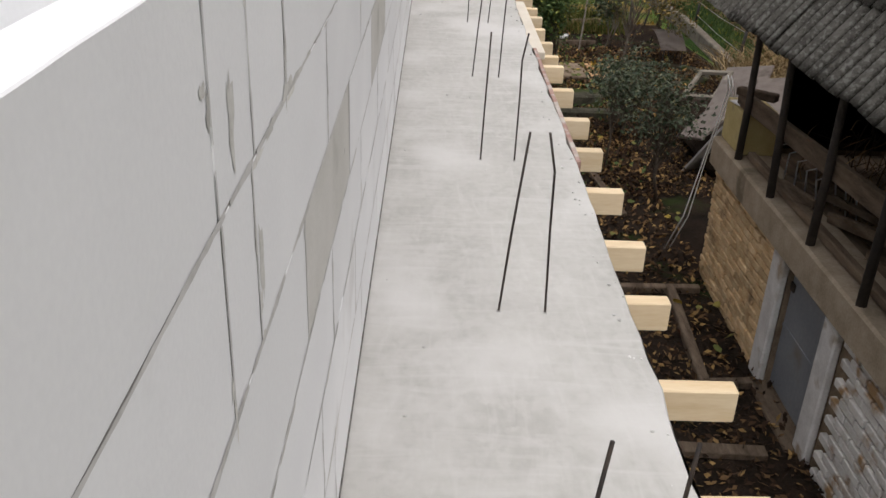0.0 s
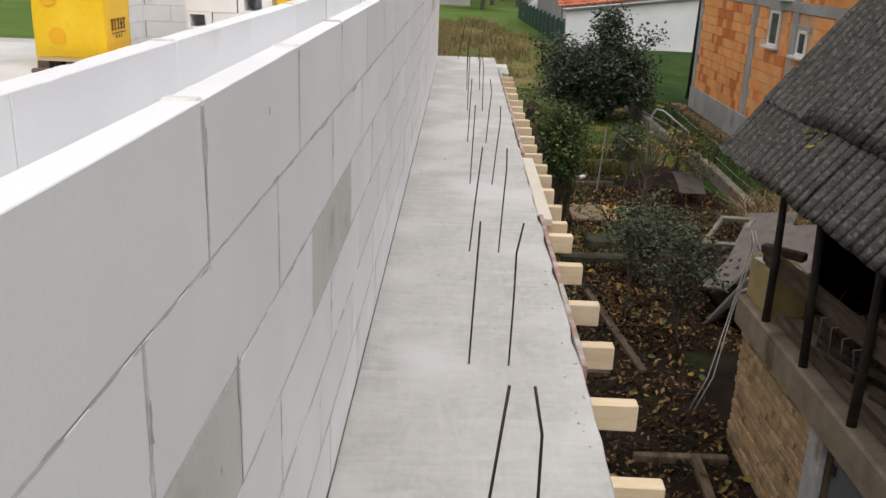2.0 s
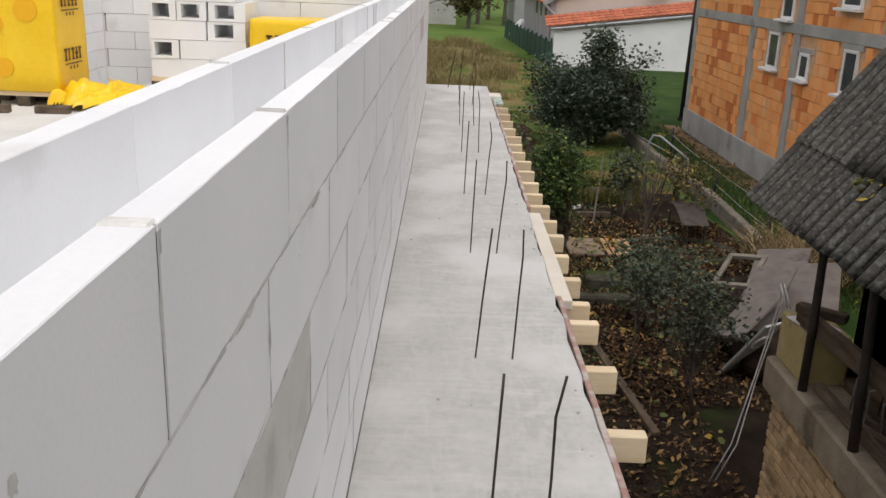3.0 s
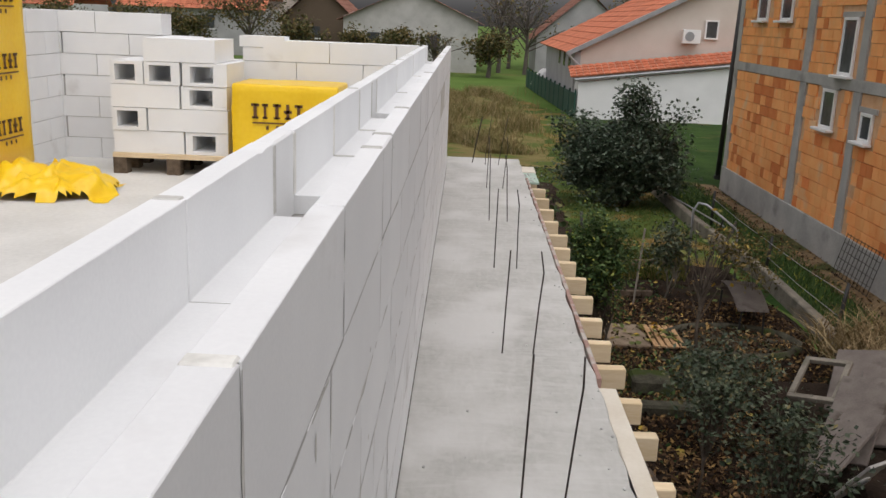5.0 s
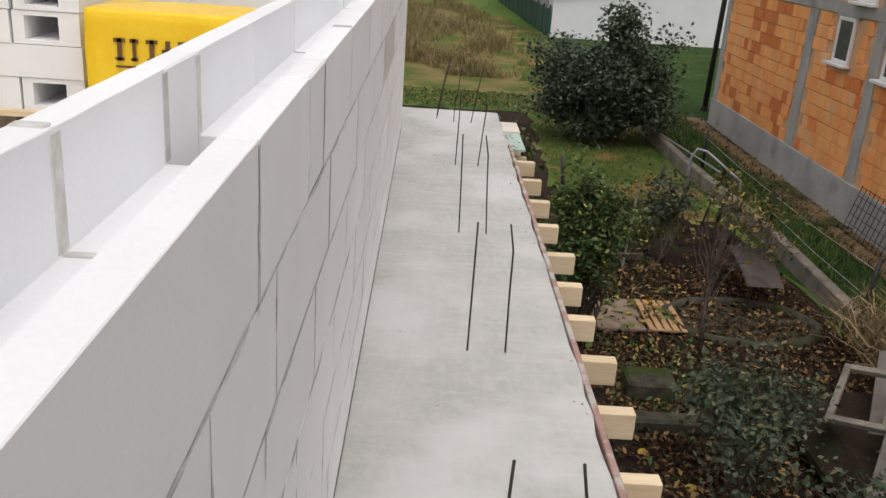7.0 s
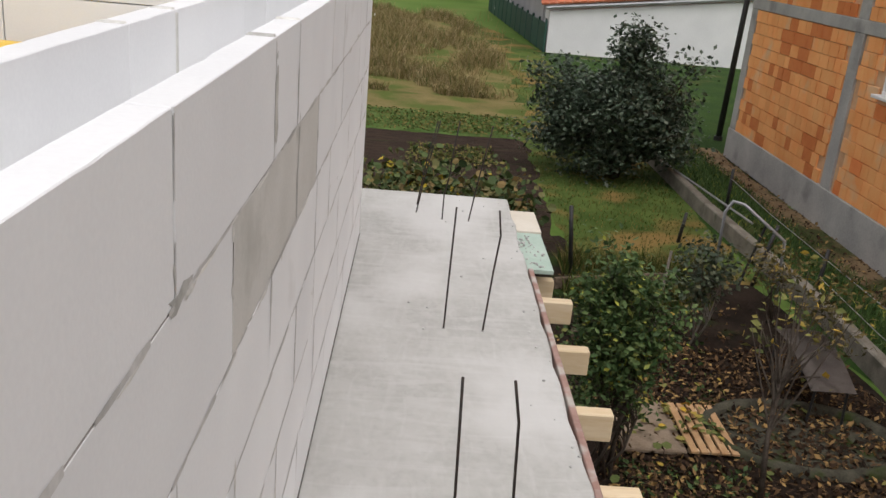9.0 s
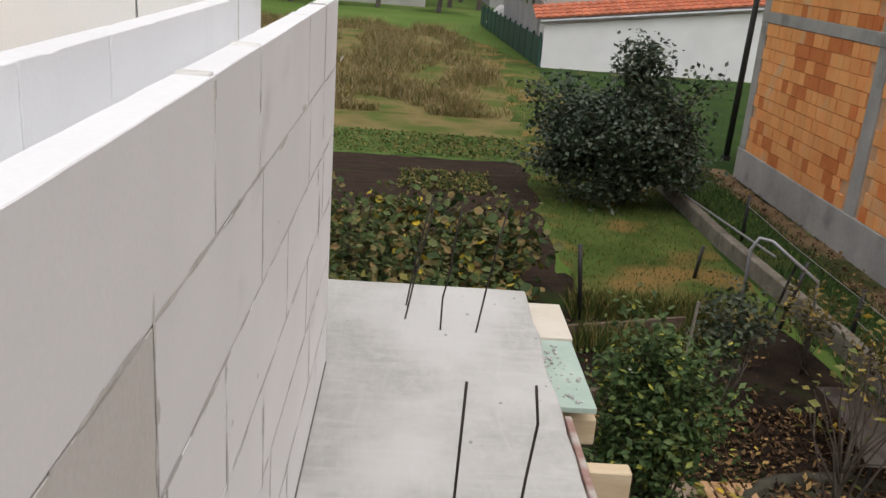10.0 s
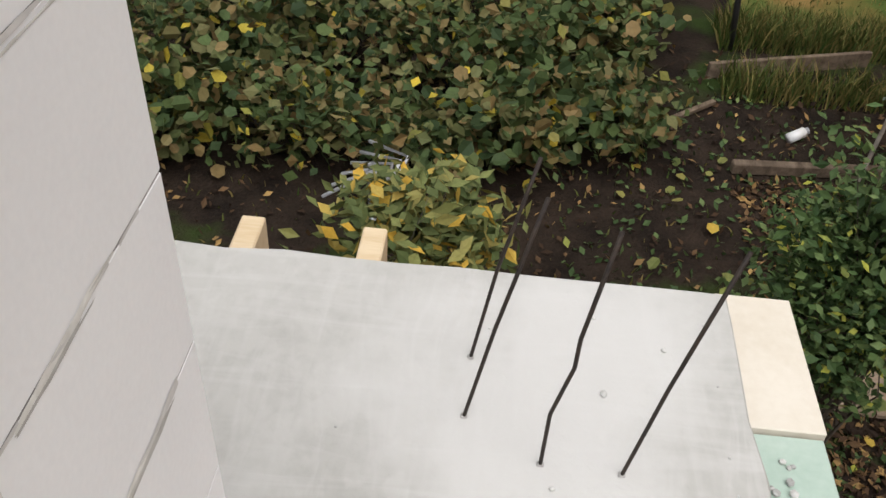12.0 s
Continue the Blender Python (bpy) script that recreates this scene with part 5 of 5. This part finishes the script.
shrub("yellow_bush", "withered leafy weeds with yellow tips along the low wall", "bush", (4.9, 17.4, G), (4.8, 17.4, -2.2), (0.45, 0.6, 0.45), 40, 10, 0.085, WEED, BARK, 19, 6, 0.008, 0.15, aspect=0.4)
k = 0
for x, y, r, h in ((-3.5, 17.4, 0.8, 1.0), (-2.5, 17.2, 0.8, 1.0), (-1.6, 17.4, 0.75, 1.05), (-0.7, 17.5, 0.75, 1.0), (0.2, 17.4, 0.75, 1.0), (0.95, 17.7, 0.6, 0.95), (-3.2, 15.9, 0.6, 0.8), (-2.6, 18.6, 0.9, 1.15), (-1.5, 18.4, 0.9, 1.2), (-0.5, 18.7, 0.9, 1.25), (0.5, 18.5, 0.9, 1.2), (1.35, 18.8, 0.75, 1.15), (-2.0, 19.9, 0.9, 1.2), (-0.8, 20.0, 0.9, 1.25), (0.3, 19.9, 0.85, 1.25),
                   (1.4, 20.0, 0.7, 1.15), (-3.4, 19.4, 0.9, 1.2), (-2.3, 16.2, 0.65, 0.85), (-1.35, 16.4, 0.6, 0.8), (-0.5, 16.3, 0.6, 0.75), (0.45, 16.5, 0.6, 0.8), (1.2, 16.9, 0.45, 0.7)):
    k += 1
    shrub("autumn_bush", "broad bush with large green, brown and yellow leaves", "bush", (x, y, G), (x, y - 0.1, G + h * 0.56), (r * 1.08, r * 0.95, h * 0.52), 58, 13, 0.115, HEDGE_LEAF, BARK, 60 + k, 8, 0.011, 0.20, k % 3 == 0, 0.25, aspect=0.72,
          group="row of autumn bushes")
shrub("yellow_shrub", "low shrub with pale yellow-green leaves behind the slab end", "bush", (-0.1, 14.6, G), (-0.05, 14.5, -2.05), (0.6, 0.45, 0.42), 60, 22, 0.12, SHRUB_LEAF, PALE_BARK, 80, 5, 0.012, 0.15, False, 0.3, aspect=0.5)

# ---- garden: leaf litter, grass, dry meadow ----
P = np.concatenate([scatter(9000, 0.9, 3.0, 2.5, 14, G + 0.012, 1), scatter(15000, 2.2, 5.3, 9, 16.5, G + 0.012, 2), scatter(2600, -3.5, 4.5, 13.0, 18.6, G + 0.012, 3)])
P[:, 2] += np.random.default_rng(9).uniform(0, 0.03, len(P))
put("leaf_litter", leaves("leaf_litter", P, 0.075, LITTER, 3, 0.55, 0.5), None, None, "brown and yellow fallen leaves covering the soil", "stuff", "leaves")
P = np.concatenate([scatter(3800, 2.65, 5.25, 18.9, 26, G, 4), scatter(1500, -2, 3.6, 12, 18, G, 6), scatter(2500, 2.9, 5, 26, 40, G, 16)])
put("lawn_grass", blades("lawn_grass", P, 0.055, 0.008, GRASS, 5, 0.8), None, None, "short uneven autumn grass", "stuff", "grass")
put("side_grass", blades("side_grass", scatter(9000, 5.62, 6.95, 12, 28, G, 5), 0.10, 0.007, GREEN_LEAF, 15, 0.7), None, None, "dense dark green grass beside the low wall", "stuff", "grass")
put("edge_grass", blades("edge_grass", np.concatenate([scatter(2200, 2.4, 4.4, 18.65, 19.2, G, 7), scatter(900, 2.3, 4.2, 17.7, 18.1, G, 17)]), 0.30, 0.008, GRASS, 6, 0.6), None, None, "long grass along the timber edging", "stuff", "grass")
g = np.random.default_rng(21)
P = np.stack([g.uniform(-12, 4.0, 90000), 32.3 + 27 * g.uniform(0, 1, 90000) ** 1.3, np.full(90000, G)], 1)
tuft = np.array([noise.noise(Vector((p[0] * 0.55, p[1] * 0.32, 2))) + 0.5 * noise.noise(Vector((p[0] * 1.7, p[1] * 1.1, 8))) for p in P])
edge = g.normal(size=len(P)) * 0.55 + tuft * 1.8
P, tuft = P[(tuft > -0.22) & (P[:, 0] < 2.3 + edge)], tuft[(tuft > -0.22) & (P[:, 0] < 2.3 + edge)]
put("tall_dry_grass", blades("tall_dry_grass", P[tuft > 0.12], 0.52, 0.011, DRYGRASS, 7, 0.8), None, None, "clumps of tall dry yellow-brown meadow grass", "stuff", "grass")
put("low_dry_grass", blades("low_dry_grass", P[tuft <= 0.12], 0.26, 0.011, DRYGRASS, 17, 1.2), None, None, "lower withered grass between the clumps", "stuff", "grass")
put("dirt_leaves", leaves("dirt_leaves", scatter(1500, 6.7, 7.36, 12, 27.5, G + 0.03, 51), 0.07, LITTER, 12, 0.7), None, None, "brown leaves on the dirt beside the plinth", "stuff", "leaves")
put("crop_leaves", leaves("crop_leaves", np.concatenate([scatter(5000, -6, 2.9, 27.3, 29.7, G + 0.04, 8), scatter(1200, 0.1, 1.9, 24.4, 26.0, G + 0.04, 9)]), 0.075, GRASS, 8, 0.6), None, None, "low green crop leaves on the beds", "stuff", "crop")
put("garden_weeds", leaves("garden_weeds", np.concatenate([scatter(700, 0.8, 3.6, 15, 18, G + 0.03, 41), scatter(500, 2.2, 3.4, 12.5, 14, G + 0.03, 42), scatter(350, 1.0, 3.0, 9, 13, G + 0.03, 43)]), 0.07, GREEN_LEAF, 11, 0.4), None, None,
    "low green weeds among the litter", "stuff", "weeds")
put("fallen_yellow_leaves", leaves("fallen_yellow_leaves", np.concatenate([scatter(130, 1.0, 4.8, 5, 18, G + 0.05, 12), scatter(60, 2.4, 3.3, 14.2, 15, G + 0.09, 13)]), 0.085, YELLOW_LEAF, 9, 0.8, 0.6, True), None, None,
    "single yellow leaves lying on the litter", "stuff", "leaves")

# ---- garden: low wall, fence posts, boards and clutter ----
kerb = thing("low_wall", "low weathered concrete garden wall", "wall", at=(5.45, 20, G))
pts = [(5.35, 26.5), (5.40, 22), (5.62, 18), (5.55, 14.4), (5.3, 12.6)]
for a, b in zip(pts, pts[1:]):
    part("wall_segment", board((a[0] - 5.45, a[1] - 20, 0.1), (b[0] - 5.45, b[1] - 20, 0.1), 0.16, 0.36), OLD_CONCRETE, kerb)
for x, y, h, l in ((5.80, 18.35, 0.75, 0.05), (5.52, 14.5, 1.0, 0.1), (2.52, 18.7, 0.98, -0.12), (4.5, 20.5, 0.5, 0.06), (5.1, 18.8, 0.9, 0.2), (5.9, 22.5, 0.8, 0.0)):
    put("fence_post", finish("fence_post", tube(bmesh.new(), [(0, 0, -0.05), (l * 0.5, 0, h * 0.5), (l, 0, h)], 0.032, 8, 0.028), BLACK, True), None, (x, y, G), "dark leaning fence post in the garden", "", "post", "garden fence posts")
for a, b in (((5.58, 14.5, G + 0.85), (5.83, 18.35, G + 0.62)), ((5.56, 14.5, G + 0.5), (5.82, 18.35, G + 0.35)), ((5.83, 18.35, G + 0.62), (5.9, 22.5, G + 0.62))):
    put("fence_wire", finish("fence_wire", tube(bmesh.new(), [a, tuple((Vector(a) + Vector(b)) / 2 - Vector((0, 0, 0.03))), b], 0.006, 4), GUTTER), None, None, "thin wire strung between the garden posts", "", "wire", "fence wires")
rail = thing("pipe_frame", "bent grey pipe frame standing by the low wall", "frame", at=(4.4, 18.4, G))
part("pipe", tube(bmesh.new(), [(0, 0, 0), (-0.02, 0, 1.15), (0.06, 0, 1.30), (0.2, -0.05, 1.28), (0.72, -0.3, 0.9), (0.78, -0.3, 0)], 0.022, 8), GUTTER, rail, smooth=True)
part("brace", tube(bmesh.new(), [(0.3, -0.1, 0.1), (0.5, -0.15, 1.06)], 0.018, 6), BLACK, rail)
put("long_pipe", finish("long_pipe", tube(bmesh.new(), [(5.25, 24.6, G + 0.35), (5.5, 20.2, G + 0.5)], 0.018, 6), GUTTER), None, None, "long thin grey pipe lying over the low wall", "", "pipe")

tb = thing("sheet_table", "bent grey sheet lying on a low stand", "sheet", at=(4.5, 15.5, G))
bm = bmesh.new()
rows = []
for i in range(13):
    v = i / 12
    rows.append([bm.verts.new((x + v * 0.08, -0.62 + 1.28 * v, 0.40 + 0.14 * math.sin(v * math.pi * 0.75) - 0.02 * abs(x) + (0.0 if v > 0.15 else 0))) for x in np.linspace(-0.24, 0.22 + 0.06 * v, 6)])
for a, b in zip(rows, rows[1:]):
    for i in range(5):
        bm.faces.new((a[i], a[i + 1], b[i + 1], b[i]))
bmesh.ops.solidify(bm, geom=bm.faces[:], thickness=0.02)
part("sheet", bm, GREY_BOARD, tb, smooth=True)
for x, y in ((-0.18, -0.55), (0.18, -0.55), (-0.18, 0.5), (0.2, 0.5)):
    part("leg", tube(bmesh.new(), [(x, y, 0), (x * 0.9, y, 0.385)], 0.014, 6), BLACK, tb)

BROWN_PLATE = mat("brown_stained_concrete", (0.20, 0.15, 0.105), (0.33, 0.26, 0.19), 5, 50, 0.95, 0.5, dist=0.01, stain=(0.12, 0.09, 0.06), stain_scale=3)
put("concrete_plate", finish("concrete_plate", bx(2.32, 2.9, 14.15, 15.05, G + 0.02, G + 0.07, 0.012), BROWN_PLATE), None, None, "brown stained concrete plate on the ground", "", "slab")
TIMBER_OLD = mat("orange_slat_wood", (0.42, 0.24, 0.11), (0.56, 0.36, 0.19), 6, 40, 0.8, 0.2)
crate = thing("wooden_grate", "pale wooden slat grate with fallen leaves", "grate", at=(2.93, 14.15, G + 0.02))
for i in range(5):
    part("slat", bx(i * 0.095, i * 0.095 + 0.07, 0, 0.9, 0.03, 0.055, 0.004), TIMBER_OLD, crate)
for y in (0.05, 0.8):
    part("batten", bx(0, 0.46, y, y + 0.06, 0.0, 0.029, 0.003), TIMBER, crate)
basin = thing("garden_basin", "round sunken basin with an earthy rim full of leaves", "basin", at=(4.15, 14.62, G))
bm = bmesh.new()
ring = []
for i in range(40):
    q = math.tau * i / 40
    c, d = math.cos(q), math.sin(q)
    k = 1 + 0.05 * noise.noise(Vector((c * 2, d * 2, 1)))
    ring.append([bm.verts.new((c * 0.95 * k * f, d * 0.66 * k * f, z + 0.012 * noise.noise(Vector((c * 6, d * 6, z * 30))))) for f, z in ((1.07, -0.02), (1.03, 0.07), (0.96, 0.085), (0.90, 0.06), (0.88, 0.012))])
for r0, r1 in zip(ring, ring[1:] + ring[:1]):
    for i in range(4):
        bm.faces.new((r0[i], r1[i], r1[i + 1], r0[i + 1]))
part("rim", bm, MOSSY, basin, "dark mossy rim", smooth=True)
bm = bmesh.new()
bm.faces.new([bm.verts.new((math.cos(math.tau * i / 40) * 0.88, math.sin(math.tau * i / 40) * 0.61, 0.014)) for i in range(40)])
part("bottom", bm, MOSSY, basin)
for x0, x1, y0, y1, h in ((2.35, 2.85, 12.55, 12.95, 0.2), (1.9, 3.3, 11.95, 12.15, 0.14)):
    put("stone_block", finish("stone_block", bx(x0, x1, y0, y1, G - 0.02, G + h, 0.03), MOSSY), None, None, "mossy concrete block sunk in the litter", "", "block", "sunken blocks")
for p, q, w, h in (((2.12, 10.7, G + 0.05), (2.42, 8.35, G + 0.04), 0.09, 0.05), ((1.7, 8.3, G + 0.03), (2.05, 8.3, G + 0.03), 0.08, 0.06), ((2.0, 6.6, G + 0.04), (2.85, 6.62, G + 0.04), 0.08, 0.08),
                   ((2.56, 6.6, G + 0.04), (2.47, 5.0, G + 0.04), 0.09, 0.08), ((2.45, 5.0, G + 0.04), (2.86, 5.03, G + 0.04), 0.08, 0.08), ((1.5, 4.2, G + 0.03), (2.7, 4.15, G + 0.03), 0.12, 0.06),
                   ((2.2, 18.1, G + 0.08), (3.8, 18.6, G + 0.08), 0.05, 0.16), ((1.7, 17.2, G + 0.03), (2.2, 17.6, G + 0.05), 0.05, 0.04), ((2.2, 16.6, G + 0.06), (3.4, 16.7, G + 0.06), 0.08, 0.1)):
    put("garden_board", finish("garden_board", board(p, q, w, h), OLD_WOOD), None, None, "weathered board lying on the garden soil", "", "board", "boards in the garden")
# leaning boards behind the shed
for x, y, w, L, rx, rz, m_, lab in ((4.2, 10.75, 0.5, 1.25, 24, -38, GREY_BOARD, "grey door panel leaning on the rubbish heap"), (4.75, 11.8, 0.7, 1.2, 16, -30, GREY_BOARD, "grey board lying on the rubbish heap"),
                                    (3.85, 10.2, 0.4, 1.0, 20, -52, GREY_BOARD, "weathered grey board on the rubbish heap"), (4.85, 11.1, 0.8, 1.5, 10, -25, GREY_BOARD, "grey board lying on the rubbish heap")):
    put("door_panel", finish("door_panel", bx(-w / 2, w / 2, -L / 2, L / 2, 0, 0.04, 0.006), m_), None, pose(x, y, G + 0.62, rx, -12, rz), lab, "", "board", "boards on the heap")
fr = thing("window_frame_old", "old white window frame lying on the heap", "window frame", at=pose(4.15, 11.55, G + 0.70, 16, -8, -35))
for q in ((-0.25, 0.25, -0.4, -0.33), (-0.25, 0.25, 0.33, 0.4), (-0.25, -0.19, -0.329, 0.329), (0.19, 0.25, -0.329, 0.329)):
    part("frame_bar", bx(*q, 0, 0.05, 0.005), OLD_CONCRETE, fr)
put("heap_base", finish("heap_base", bx(3.7, 5.1, 9.5, 12.4, G - 0.05, G + 0.42, 0.2), SOIL), None, None, "earth and rubble under the boards", "structure")
rp, rq = Vector((3.60, 9.95, G + 0.02)), Vector((3.88, 9.50, -2.14))
sp_ = thing("round_panel", "pale panel with a round porthole leaning on the rubbish heap", "panel", at=tuple(rp))
part("panel", board((0, 0, 0), tuple(rq - rp), 0.30, 0.03), GREY_CEM, sp_)
pd = (rq - rp).normalized()
ps = pd.cross(Vector((0, 0, 1))).normalized()
pm = Matrix((ps, pd, ps.cross(pd))).transposed().to_4x4()
pm.translation = (rq - rp) * 0.66
for nm, r, dp, m_ in (("porthole_ring", 0.11, 0.06, PVC), ("porthole", 0.075, 0.07, GUTTER)):
    bm = bmesh.new()
    bmesh.ops.create_cone(bm, cap_ends=True, segments=24, radius1=r, radius2=r * 0.95, depth=dp, matrix=pm)
    part(nm, bm, m_, sp_)
P = scatter(900, 5.0, 6.4, 12.6, 14.2, G + 0.1, 31)
P[:, 2] += np.random.default_rng(2).uniform(0, 0.35, len(P))
put("stalk_heap", blades("stalk_heap", P, 0.4, 0.012, STRAW, 9, 1.8), None, None, "heap of dry maize stalks behind the shed", "stuff", "stalks")
pr = thing("pruning_bundle", "pale bent metal rods lying below the bushes", "rods", at=(-0.55, 15.55, G + 0.001))
for k in range(6):
    a = k * 1.1
    part("rod", tube(bmesh.new(), [(-0.3 + 0.05 * k, 0.1 * k - 0.2, 0.35 + 0.03 * k), (0.05 * k, 0.05 * k - 0.1, 0.5), (0.3 - 0.06 * k, 0.1 - 0.1 * k, 0.42 - 0.05 * k)], 0.014, 5), GUTTER, pr)
part("stake", tube(bmesh.new(), [(0, 0, 0), (0, 0, 0.52)], 0.015, 5), GUTTER, pr)
cup = thing("white_jar", "small white jar lying in the soil", "jar", at=pose(2.75, 17.1, G + 0.05, 0, 80, 30))
part("body", tube(bmesh.new(), [(0, 0, 0), (0, 0, 0.16)], 0.045, 12), PVC, cup, smooth=True)
part("neck", tube(bmesh.new(), [(0, 0, 0.16), (0, 0, 0.2)], 0.03, 12), GUTTER, cup)
put("wooden_stake", finish("wooden_stake", tube(bmesh.new(), [(3.0, 16.2, G - 0.05), (3.1, 16.3, G + 1.25)], 0.016, 6), PALE_BARK), None, None, "thin pale stake in the garden", "", "stake")
